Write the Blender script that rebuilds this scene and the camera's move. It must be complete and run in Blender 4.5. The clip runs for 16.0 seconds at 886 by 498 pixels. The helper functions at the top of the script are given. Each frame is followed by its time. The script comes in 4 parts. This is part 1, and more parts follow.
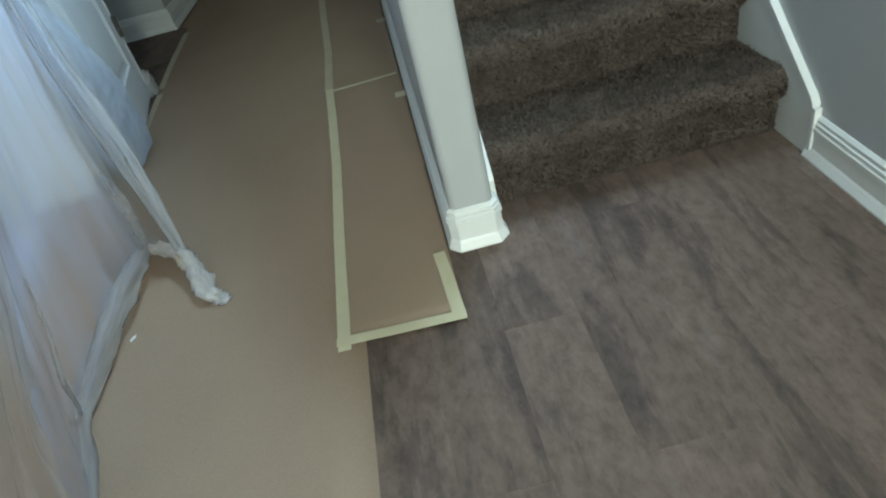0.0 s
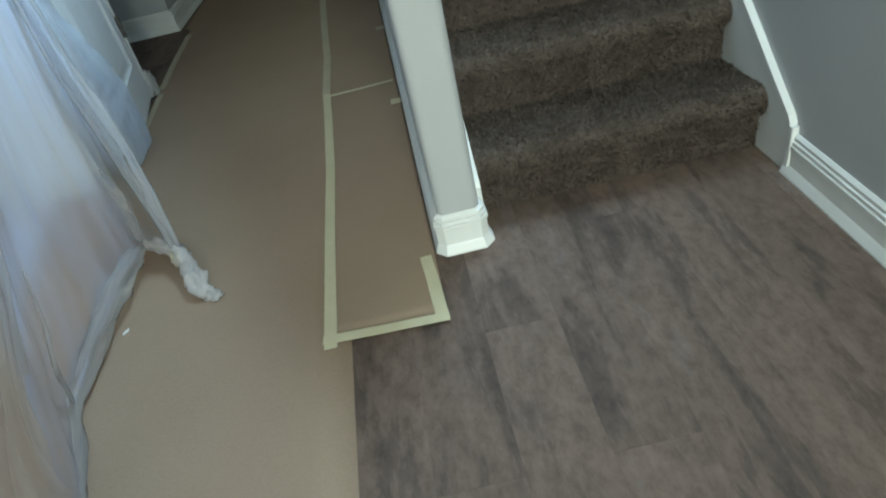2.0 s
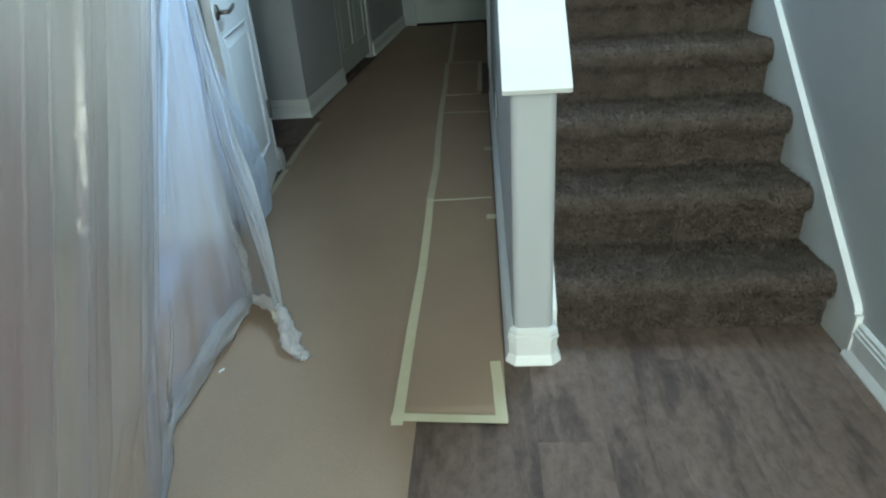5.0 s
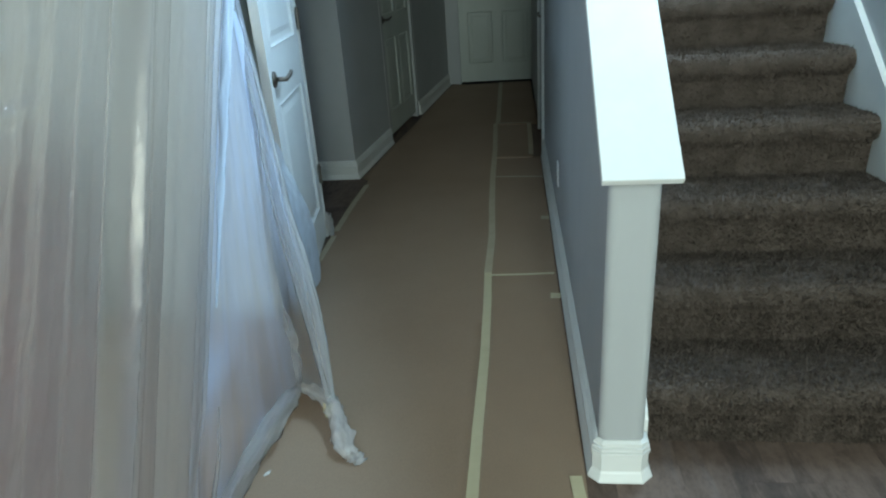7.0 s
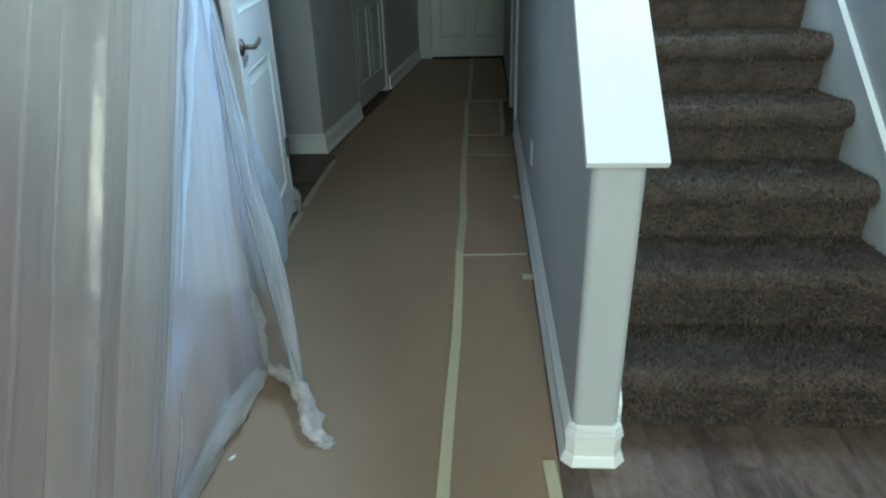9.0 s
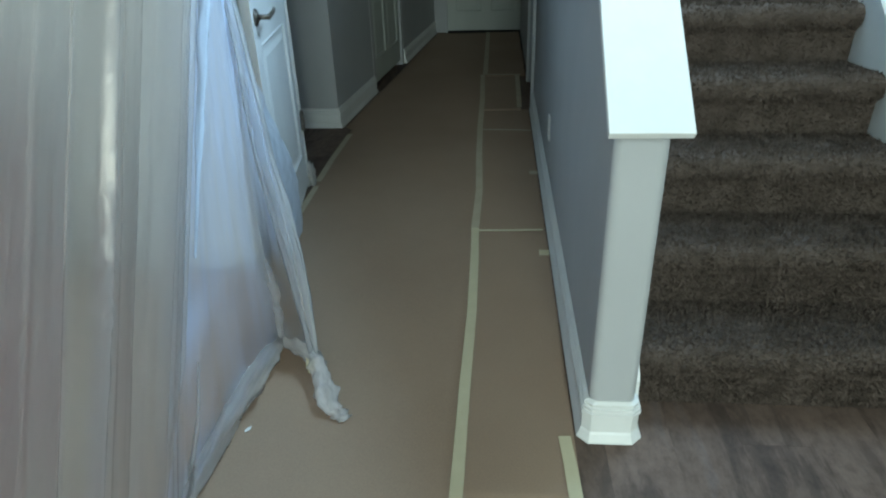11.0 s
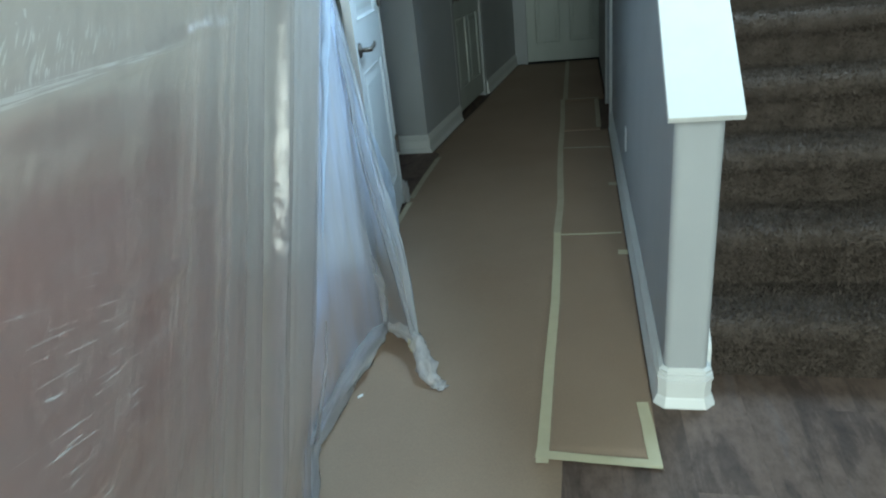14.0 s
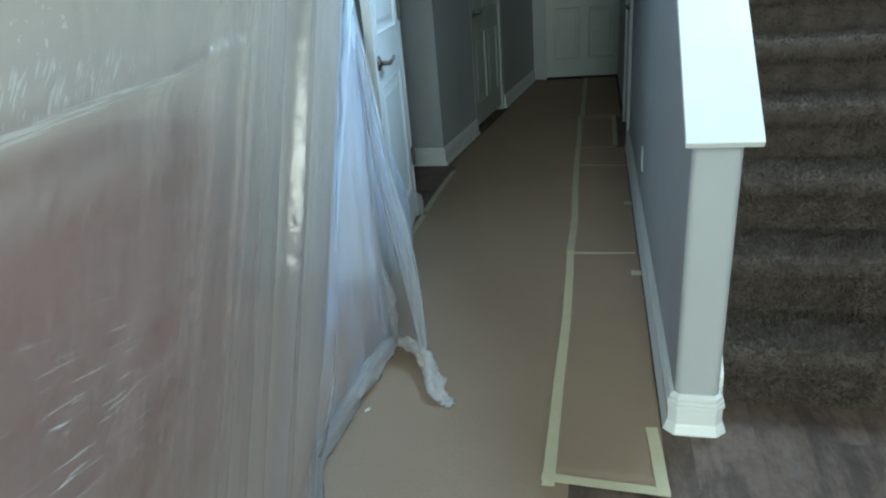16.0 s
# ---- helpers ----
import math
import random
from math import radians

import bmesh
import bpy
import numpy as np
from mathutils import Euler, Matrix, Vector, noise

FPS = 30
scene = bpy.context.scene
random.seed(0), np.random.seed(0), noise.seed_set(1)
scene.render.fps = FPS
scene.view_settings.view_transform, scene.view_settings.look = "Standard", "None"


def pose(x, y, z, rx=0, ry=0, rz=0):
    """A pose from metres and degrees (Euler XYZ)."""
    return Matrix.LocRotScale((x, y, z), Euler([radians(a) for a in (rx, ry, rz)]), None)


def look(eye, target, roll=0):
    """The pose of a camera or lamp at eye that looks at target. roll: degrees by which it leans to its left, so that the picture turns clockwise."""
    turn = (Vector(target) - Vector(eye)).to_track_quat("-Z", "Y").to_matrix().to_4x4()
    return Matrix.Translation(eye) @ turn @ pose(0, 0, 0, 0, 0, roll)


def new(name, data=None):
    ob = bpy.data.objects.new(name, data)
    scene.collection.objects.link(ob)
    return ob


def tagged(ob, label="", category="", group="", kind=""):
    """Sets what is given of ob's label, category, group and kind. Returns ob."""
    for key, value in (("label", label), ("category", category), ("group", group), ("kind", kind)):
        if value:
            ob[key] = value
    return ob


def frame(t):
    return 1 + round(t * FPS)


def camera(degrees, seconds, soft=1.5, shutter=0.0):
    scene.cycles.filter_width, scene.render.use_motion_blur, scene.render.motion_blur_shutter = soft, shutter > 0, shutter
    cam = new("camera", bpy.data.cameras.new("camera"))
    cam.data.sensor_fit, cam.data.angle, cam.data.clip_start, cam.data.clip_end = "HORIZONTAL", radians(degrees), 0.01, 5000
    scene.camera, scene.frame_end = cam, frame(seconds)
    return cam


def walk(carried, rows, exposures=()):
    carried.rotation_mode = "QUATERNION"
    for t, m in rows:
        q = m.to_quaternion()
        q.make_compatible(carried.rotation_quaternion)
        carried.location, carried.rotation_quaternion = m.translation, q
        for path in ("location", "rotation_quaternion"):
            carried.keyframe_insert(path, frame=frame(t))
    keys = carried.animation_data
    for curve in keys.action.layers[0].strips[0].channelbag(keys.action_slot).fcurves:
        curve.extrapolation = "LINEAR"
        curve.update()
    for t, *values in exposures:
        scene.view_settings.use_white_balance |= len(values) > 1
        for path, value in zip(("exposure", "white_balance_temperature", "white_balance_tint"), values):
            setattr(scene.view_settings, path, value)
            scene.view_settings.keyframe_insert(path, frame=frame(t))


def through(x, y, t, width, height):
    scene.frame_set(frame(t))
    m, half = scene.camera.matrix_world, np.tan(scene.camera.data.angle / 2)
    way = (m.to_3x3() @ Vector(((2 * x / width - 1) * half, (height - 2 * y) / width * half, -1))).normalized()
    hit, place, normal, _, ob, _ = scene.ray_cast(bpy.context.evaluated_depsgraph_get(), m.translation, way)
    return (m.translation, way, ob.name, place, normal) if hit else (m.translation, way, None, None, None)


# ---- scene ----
cam = camera(68.5, 16.0, soft=2.1)
PATH = [
    (0, (-0.041, -1.423, 1.143), (-0.046, 0.141, -0.103), -15.2),
    (0.5, (-0.06, -1.397, 1.135), (-0.09, 0.11, -0.18), -14.1),
    (1, (-0.063, -1.41, 1.148), (-0.094, 0.102, -0.16), -12.4),
    (1.5, (-0.039, -1.425, 1.147), (-0.048, 0.113, -0.131), -12.8),
    (2, (-0.012, -1.474, 1.166), (-0.006, 0.101, -0.067), -13.4),
    (2.5, (-0.013, -1.542, 1.187), (-0.106, 0.093, 0.04), -15.1),
    (3, (-0.034, -1.581, 1.16), (-0.228, 0.091, 0.078), -15.5),
    (3.5, (-0.023, -1.579, 1.144), (-0.354, 0.019, -0.012), -19.7),
    (4, (-0.008, -1.567, 1.155), (-0.303, 0.031, -0.01), -19.2),
    (4.5, (-0.043, -1.587, 1.22), (-0.15, 0.039, 0.06), -8.4),
    (5, (-0.069, -1.65, 1.297), (-0.208, 0.108, 0.353), -4.1),
    (5.2, (-0.082, -1.673, 1.307), (-0.273, 0.126, 0.454), -4.0),
    (7.3, (-0.221, -1.402, 1.326), (-0.449, 0.416, 0.523), -4.0),
    (7.5, (-0.226, -1.399, 1.318), (-0.42, 0.412, 0.493), -3.5),
    (8, (-0.21, -1.375, 1.316), (-0.323, 0.415, 0.432), -3.0),
    (8.5, (-0.219, -1.367, 1.316), (-0.298, 0.429, 0.441), -2.2),
    (9, (-0.241, -1.373, 1.315), (-0.362, 0.423, 0.442), -1.6),
    (11.5, (-0.257, -1.355, 1.291), (-0.434, 0.402, 0.351), -1.6),
    (12, (-0.266, -1.366, 1.29), (-0.464, 0.398, 0.369), -1.2),
    (12.5, (-0.262, -1.39, 1.282), (-0.462, 0.376, 0.364), -1.2),
    (13, (-0.208, -1.486, 1.295), (-0.383, 0.289, 0.391), -2.9),
    (13.5, (-0.201, -1.602, 1.287), (-0.488, 0.199, 0.468), -5.1),
    (14, (-0.227, -1.655, 1.278), (-0.646, 0.122, 0.462), -6.4),
    (14.5, (-0.236, -1.631, 1.293), (-0.713, 0.134, 0.484), -5.7),
    (15, (-0.241, -1.625, 1.285), (-0.757, 0.135, 0.487), -5.3),
    (15.5, (-0.238, -1.632, 1.293), (-0.745, 0.133, 0.501), -4.9),
    (16, (-0.228, -1.644, 1.292), (-0.684, 0.139, 0.509), -4.9),
]
walk(cam, [(t, look(eye, target, roll)) for t, eye, target, roll in PATH],
     [(0, 0.49, 6800, -5), (4.2, 0.49, 6800, -5), (5.4, 0.47, 6450, -7), (7.3, 0.38, 6450, -7), (16, 0.36, 6270, -7)])

# ---- world and light ----
SKY_STRENGTH = 0.10
WINDOW_POWER = 145.0
STAIR_POWER = 225.0
DOOR_POWER = 92.0
SIDE_POWER = 15.0

world = bpy.data.worlds.new("sky")
scene.world = world
world.use_nodes = True
wn = world.node_tree.nodes
sky = wn.new("ShaderNodeTexSky")
sky.sky_type = "NISHITA"
sky.sun_disc = False
sky.sun_elevation, sky.sun_rotation = radians(40), radians(160)
wn["Background"].inputs["Strength"].default_value = SKY_STRENGTH
world.node_tree.links.new(sky.outputs[0], wn["Background"].inputs["Color"])

sun = new("sun", bpy.data.lights.new("sun", "SUN"))
sun.data.energy, sun.data.angle, sun.data.color = 1.0, radians(10), (1.0, 0.95, 0.88)
sun.matrix_world = look((-3, -9, 8), (0, 0, 0))


def window_lamp(name, eye, target, w, h, power, color):
    """Sky light standing in a window's opening."""
    lamp = new(name, bpy.data.lights.new(name, "AREA"))
    lamp.data.shape, lamp.data.size, lamp.data.size_y = "RECTANGLE", w, h
    lamp.data.energy, lamp.data.color = power, color
    lamp.matrix_world = look(eye, target)
    return lamp


window_lamp("entry_window_light", (0.25, -5.92, 3.3), (-0.3, 0.5, 1.0), 1.4, 1.8, WINDOW_POWER, (0.82, 0.94, 1.0))
window_lamp("stair_window_light", (1.08, 1.5, 3.45), (-1.2, 1.2, 2.6), 1.5, 1.3, STAIR_POWER, (0.52, 0.71, 1.0))
window_lamp("entry_door_light", (0.4, -5.92, 1.25), (0.0, 0.0, 0.8), 1.0, 1.7, DOOR_POWER, (0.97, 1.0, 0.97))
window_lamp("side_window_light", (-4.3, -0.4, 1.5), (0.0, 0.2, 1.0), 1.9, 1.5, SIDE_POWER, (1.0, 0.93, 0.84))


# ---- materials ----
def material(name, base=(0.5, 0.5, 0.5), rough=0.5, metal=0.0):
    m = bpy.data.materials.new(name)
    m.use_nodes = True
    b = m.node_tree.nodes["Principled BSDF"]
    b.inputs["Base Color"].default_value = (*base, 1)
    b.inputs["Roughness"].default_value = rough
    b.inputs["Metallic"].default_value = metal
    return m, m.node_tree.nodes, m.node_tree.links, b


def node(nodes, kind, **values):
    n = nodes.new(kind)
    for key, v in values.items():
        n.inputs[key].default_value = v
    return n


def coords(nodes, links, scale, kind="Object"):
    tc = nodes.new("ShaderNodeTexCoord")
    mp = nodes.new("ShaderNodeMapping")
    mp.inputs["Scale"].default_value = scale
    links.new(tc.outputs[kind], mp.inputs["Vector"])
    return mp


def ramp(nodes, stops):
    r = nodes.new("ShaderNodeValToRGB")
    e = r.color_ramp.elements
    e[0].position, e[0].color = stops[0][0], (*stops[0][1], 1)
    e[1].position, e[1].color = stops[-1][0], (*stops[-1][1], 1)
    for p, c in stops[1:-1]:
        k = e.new(p)
        k.color = (*c, 1)
    return r


def noisy(name, dark, light, scale, rough, bump=0.1, stretch=(1, 1, 1), detail=6.0, fine=60.0, metal=0.0, dist=0.002):
    """A surface with broad variation in colour, a fine grain and a relief."""
    m, n, l, b = material(name, light, rough, metal)
    mp = coords(n, l, stretch)
    broad = node(n, "ShaderNodeTexNoise", Scale=scale, Detail=detail, Roughness=0.6)
    l.new(mp.outputs[0], broad.inputs["Vector"])
    r = ramp(n, [(0.3, dark), (0.72, light)])
    l.new(broad.outputs["Fac"], r.inputs[0])
    l.new(r.outputs[0], b.inputs["Base Color"])
    grain = node(n, "ShaderNodeTexNoise", Scale=fine, Detail=4.0)
    l.new(mp.outputs[0], grain.inputs["Vector"])
    bp = node(n, "ShaderNodeBump", Strength=bump, Distance=dist)
    l.new(grain.outputs["Fac"], bp.inputs["Height"])
    l.new(bp.outputs[0], b.inputs["Normal"])
    return m


M_WALL = noisy("grey_wall_paint", (0.385, 0.395, 0.40), (0.415, 0.425, 0.43), 3, 0.75, 0.25, fine=160, dist=0.001)
M_WHITE = noisy("white_trim_paint", (0.68, 0.69, 0.67), (0.74, 0.75, 0.73), 6, 0.42, 0.08, fine=90, dist=0.001)
M_DOOR = noisy("white_door_paint", (0.72, 0.74, 0.74), (0.78, 0.80, 0.80), 4, 0.42, 0.12, stretch=(1, 1, 0.15), fine=120, dist=0.001)
# greenish door paint, darkened so the far hall's shade sits in its colour
M_DOOR_DIM = noisy("dimmed_greenish_door_paint", (0.40, 0.43, 0.39), (0.46, 0.49, 0.45), 4, 0.45, 0.12, stretch=(1, 1, 0.15), fine=120, dist=0.001)
M_CEIL = noisy("ceiling_paint", (0.74, 0.74, 0.72), (0.8, 0.8, 0.78), 3, 0.9, 0.3, fine=200)
M_TAPE = noisy("masking_tape", (0.54, 0.49, 0.32), (0.62, 0.57, 0.39), 9, 0.6, 0.3, fine=150, dist=0.001)
M_TAPE_OLD = noisy("narrow_tape", (0.42, 0.36, 0.25), (0.50, 0.44, 0.32), 9, 0.6, 0.3, fine=150, dist=0.001)
M_METAL = noisy("brushed_bronze", (0.16, 0.14, 0.12), (0.28, 0.26, 0.24), 20, 0.32, 0.05, metal=1.0)
M_PLATE = noisy("outlet_plastic", (0.78, 0.78, 0.75), (0.82, 0.82, 0.79), 10, 0.35, 0.02)
M_DARK = noisy("dark_slot", (0.02, 0.02, 0.02), (0.03, 0.03, 0.03), 10, 0.6, 0.02)
M_GAP = noisy("plank_joint", (0.03, 0.027, 0.025), (0.045, 0.04, 0.038), 10, 0.8, 0.1)
M_SCRAP = noisy("white_scrap", (0.75, 0.75, 0.72), (0.85, 0.85, 0.82), 30, 0.6, 0.1)


def paper_material():
    m, n, l, b = material("brown_floor_paper", (0.3, 0.24, 0.18), 0.8)
    mp = coords(n, l, (1, 1, 1))
    broad = node(n, "ShaderNodeTexNoise", Scale=1.7, Detail=5.0, Roughness=0.55)
    fibre = node(n, "ShaderNodeTexNoise", Scale=220.0, Detail=5.0, Roughness=0.7)
    for t in (broad, fibre):
        l.new(mp.outputs[0], t.inputs["Vector"])
    r = ramp(n, [(0.3, (0.290, 0.204, 0.140)), (0.7, (0.330, 0.237, 0.166))])
    l.new(broad.outputs["Fac"], r.inputs[0])
    mix = n.new("ShaderNodeMix")
    mix.data_type, mix.blend_type = "RGBA", "OVERLAY"
    mix.inputs["Factor"].default_value = 0.22
    l.new(r.outputs[0], mix.inputs[6])
    l.new(fibre.outputs["Fac"], mix.inputs[7])
    l.new(mix.outputs[2], b.inputs["Base Color"])
    bp = node(n, "ShaderNodeBump", Strength=0.25, Distance=0.002)
    l.new(fibre.outputs["Fac"], bp.inputs["Height"])
    l.new(bp.outputs[0], b.inputs["Normal"])
    return m


def plank_material():
    """Weathered grey-brown vinyl plank: blotches drawn out along its length, each plank with its own patch and tone."""
    m, n, l, b = material("weathered_vinyl_plank", (0.2, 0.17, 0.15), 0.5)
    b.inputs["Specular IOR Level"].default_value = 0.14
    info = n.new("ShaderNodeObjectInfo")
    tc = n.new("ShaderNodeTexCoord")
    off = n.new("ShaderNodeVectorMath")
    off.operation = "SCALE"
    off.inputs["Scale"].default_value = 37.0
    comb = n.new("ShaderNodeCombineXYZ")
    for k in range(3):
        l.new(info.outputs["Random"], comb.inputs[k])
    l.new(comb.outputs[0], off.inputs[0])
    add = n.new("ShaderNodeVectorMath")
    l.new(tc.outputs["Object"], add.inputs[0])
    l.new(off.outputs[0], add.inputs[1])
    def stretched(sx, sy, scale, detail, rough, distort):
        mp = n.new("ShaderNodeMapping")
        mp.inputs["Scale"].default_value = (sx, sy, 1)
        l.new(add.outputs[0], mp.inputs["Vector"])
        t = node(n, "ShaderNodeTexNoise", Scale=scale, Detail=detail, Roughness=rough, Distortion=distort)
        l.new(mp.outputs[0], t.inputs["Vector"])
        return t
    blotch = stretched(1.0, 0.21, 9.5, 12.0, 0.64, 0.4)
    streak = stretched(1.0, 0.18, 50.0, 5.0, 0.6, 0.2)
    worn = stretched(1.0, 0.6, 34.0, 9.0, 0.7, 0.15)
    r = ramp(n, [(0.34, (0.084, 0.062, 0.053)), (0.43, (0.104, 0.077, 0.064)), (0.475, (0.142, 0.103, 0.083)), (0.60, (0.160, 0.115, 0.092)), (0.72, (0.164, 0.128, 0.114))])
    l.new(blotch.outputs["Fac"], r.inputs[0])
    r2 = ramp(n, [(0.34, (0.74, 0.73, 0.73)), (0.50, (1.0, 0.99, 0.98)), (0.68, (1.18, 1.18, 1.18))])
    l.new(worn.outputs["Fac"], r2.inputs[0])
    mul = n.new("ShaderNodeMix")
    mul.data_type, mul.blend_type = "RGBA", "MULTIPLY"
    mul.inputs["Factor"].default_value = 1.0
    l.new(r.outputs[0], mul.inputs[6])
    l.new(r2.outputs[0], mul.inputs[7])
    r3 = ramp(n, [(0.3, (0.8, 0.8, 0.8)), (0.7, (1.12, 1.12, 1.12))])
    l.new(streak.outputs["Fac"], r3.inputs[0])
    mul2 = n.new("ShaderNodeMix")
    mul2.data_type, mul2.blend_type = "RGBA", "MULTIPLY"
    mul2.inputs["Factor"].default_value = 0.4
    l.new(mul.outputs[2], mul2.inputs[6])
    l.new(r3.outputs[0], mul2.inputs[7])
    tone = n.new("ShaderNodeMapRange")
    tone.inputs["To Min"].default_value, tone.inputs["To Max"].default_value = 0.92, 1.08
    l.new(info.outputs["Random"], tone.inputs["Value"])
    hsv = n.new("ShaderNodeHueSaturation")
    l.new(mul2.outputs[2], hsv.inputs["Color"])
    l.new(tone.outputs[0], hsv.inputs["Value"])
    l.new(hsv.outputs[0], b.inputs["Base Color"])
    rr = n.new("ShaderNodeMapRange")
    rr.inputs["To Min"].default_value, rr.inputs["To Max"].default_value = 0.55, 0.75
    l.new(worn.outputs["Fac"], rr.inputs["Value"])
    l.new(rr.outputs[0], b.inputs["Roughness"])
    bp = node(n, "ShaderNodeBump", Strength=0.25, Distance=0.002)
    l.new(streak.outputs["Fac"], bp.inputs["Height"])
    l.new(bp.outputs[0], b.inputs["Normal"])
    return m


def carpet_material(name, island):
    m, n, l, b = material(name, (0.1, 0.085, 0.07), 0.95)
    b.inputs["Specular IOR Level"].default_value = 0.1
    mp = coords(n, l, (1, 1, 1))
    broad = node(n, "ShaderNodeTexNoise", Scale=14.0, Detail=5.0, Roughness=0.6)
    l.new(mp.outputs[0], broad.inputs["Vector"])
    r = ramp(n, [(0.3, (0.076, 0.059, 0.048)), (0.7, (0.130, 0.103, 0.086))])
    l.new(broad.outputs["Fac"], r.inputs[0])
    if island:
        geo = n.new("ShaderNodeNewGeometry")
        tone = n.new("ShaderNodeMapRange")
        tone.inputs["To Min"].default_value, tone.inputs["To Max"].default_value = 0.78, 1.24
        l.new(geo.outputs["Random Per Island"], tone.inputs["Value"])
        hsv = n.new("ShaderNodeHueSaturation")
        l.new(r.outputs[0], hsv.inputs["Color"])
        l.new(tone.outputs[0], hsv.inputs["Value"])
        l.new(hsv.outputs[0], b.inputs["Base Color"])
    else:
        l.new(r.outputs[0], b.inputs["Base Color"])
        fine = node(n, "ShaderNodeTexNoise", Scale=260.0, Detail=3.0)
        l.new(mp.outputs[0], fine.inputs["Vector"])
        bp = node(n, "ShaderNodeBump", Strength=0.8, Distance=0.006)
        l.new(fine.outputs["Fac"], bp.inputs["Height"])
        l.new(bp.outputs[0], b.inputs["Normal"])
    return m


def film_material(name, clear_lo, clear_hi, tint, gloss=0.12, through=0.5, hazy=0.0, thin=None, stretched=False):
    """Thin milky plastic film: part clear, part scattering, with a wet shine and fine stretch marks; stretched adds
    painted white glints.
    """
    m = bpy.data.materials.new(name)
    m.use_nodes = True
    n, l = m.node_tree.nodes, m.node_tree.links
    n.remove(n["Principled BSDF"])
    out = n["Material Output"]
    mp = coords(n, l, (1, 0.07, 1), "UV")
    streak = node(n, "ShaderNodeTexNoise", Scale=24.0, Detail=6.0, Roughness=0.6)
    l.new(mp.outputs[0], streak.inputs["Vector"])
    mp2 = coords(n, l, (1, 0.6, 1), "UV")
    crumple = node(n, "ShaderNodeTexNoise", Scale=42.0, Detail=5.0, Roughness=0.65, Distortion=0.6)
    l.new(mp2.outputs[0], crumple.inputs["Vector"])
    clear = n.new("ShaderNodeBsdfTransparent")
    clear.inputs[0].default_value = (0.97, 0.975, 0.98, 1)
    diff = n.new("ShaderNodeBsdfDiffuse")
    diff.inputs[0].default_value = (*tint, 1)
    trans = n.new("ShaderNodeBsdfTranslucent")
    trans.inputs[0].default_value = (*tint, 1)
    milk = n.new("ShaderNodeMixShader")
    milk.inputs[0].default_value = through
    l.new(diff.outputs[0], milk.inputs[1])
    l.new(trans.outputs[0], milk.inputs[2])
    mr = n.new("ShaderNodeMapRange")
    mr.inputs["From Min"].default_value, mr.inputs["From Max"].default_value = 0.3, 0.7
    mr.inputs["To Min"].default_value, mr.inputs["To Max"].default_value = clear_lo, clear_hi
    l.new(streak.outputs["Fac"], mr.inputs["Value"])
    sheer = n.new("ShaderNodeAttribute")
    sheer.attribute_name = "sheer"
    sum_up = n.new("ShaderNodeMath")
    sum_up.use_clamp = True
    l.new(mr.outputs[0], sum_up.inputs[0])
    l.new(sheer.outputs["Fac"], sum_up.inputs[1])
    amount = sum_up.outputs[0]
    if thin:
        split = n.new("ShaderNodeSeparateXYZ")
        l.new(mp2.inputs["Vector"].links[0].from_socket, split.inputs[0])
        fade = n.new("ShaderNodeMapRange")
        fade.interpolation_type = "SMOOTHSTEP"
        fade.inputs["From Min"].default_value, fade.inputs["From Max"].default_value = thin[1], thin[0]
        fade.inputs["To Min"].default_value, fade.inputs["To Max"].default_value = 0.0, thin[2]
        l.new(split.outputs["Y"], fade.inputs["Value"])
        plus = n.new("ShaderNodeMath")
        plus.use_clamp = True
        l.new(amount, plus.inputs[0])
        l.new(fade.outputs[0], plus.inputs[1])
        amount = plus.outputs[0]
    if stretched:
        # glints painted in white: slanting dashes low down, upright puckers over the level crease
        place = n.new("ShaderNodeTexCoord").outputs["Object"]
        def dot(v):
            d = n.new("ShaderNodeVectorMath")
            d.operation = "DOT_PRODUCT"
            d.inputs[1].default_value = v
            l.new(place, d.inputs[0])
            return d.outputs["Value"]
        def bell(value, mid, half):
            r = n.new("ShaderNodeMapRange")
            r.interpolation_type = "SMOOTHSTEP"
            gap = n.new("ShaderNodeMath")
            gap.operation = "SUBTRACT"
            gap.inputs[1].default_value = mid
            l.new(value, gap.inputs[0])
            size = n.new("ShaderNodeMath")
            size.operation = "ABSOLUTE"
            l.new(gap.outputs[0], size.inputs[0])
            r.inputs["From Min"].default_value, r.inputs["From Max"].default_value = half, 0.0
            r.inputs["To Min"].default_value, r.inputs["To Max"].default_value = 0.0, 1.8
            l.new(size.outputs[0], r.inputs["Value"])
            return r.outputs[0]
        def times(a, c):
            k = n.new("ShaderNodeMath")
            k.operation = "MULTIPLY"
            l.new(a, k.inputs[0])
            l.new(c, k.inputs[1])
            return k.outputs[0]
        def marks(across, down, level, seed):
            v = n.new("ShaderNodeCombineXYZ")
            l.new(dot(across), v.inputs[0])
            l.new(dot(down), v.inputs[1])
            v.inputs[2].default_value = seed
            t = node(n, "ShaderNodeTexNoise", Scale=1.0, Detail=2.0, Roughness=0.5, Distortion=0.3)
            l.new(v.outputs[0], t.inputs["Vector"])
            r = n.new("ShaderNodeMapRange")
            r.inputs["From Min"].default_value, r.inputs["From Max"].default_value = level, level + 0.13
            l.new(t.outputs["Fac"], r.inputs["Value"])
            return r.outputs[0]
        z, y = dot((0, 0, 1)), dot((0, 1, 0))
        glint_dash = times(times(marks((0, 150, 420), (0, 14, 0), 0.62, 1.0), bell(z, 1.045, 0.12)), bell(y, -1.42, 0.24))
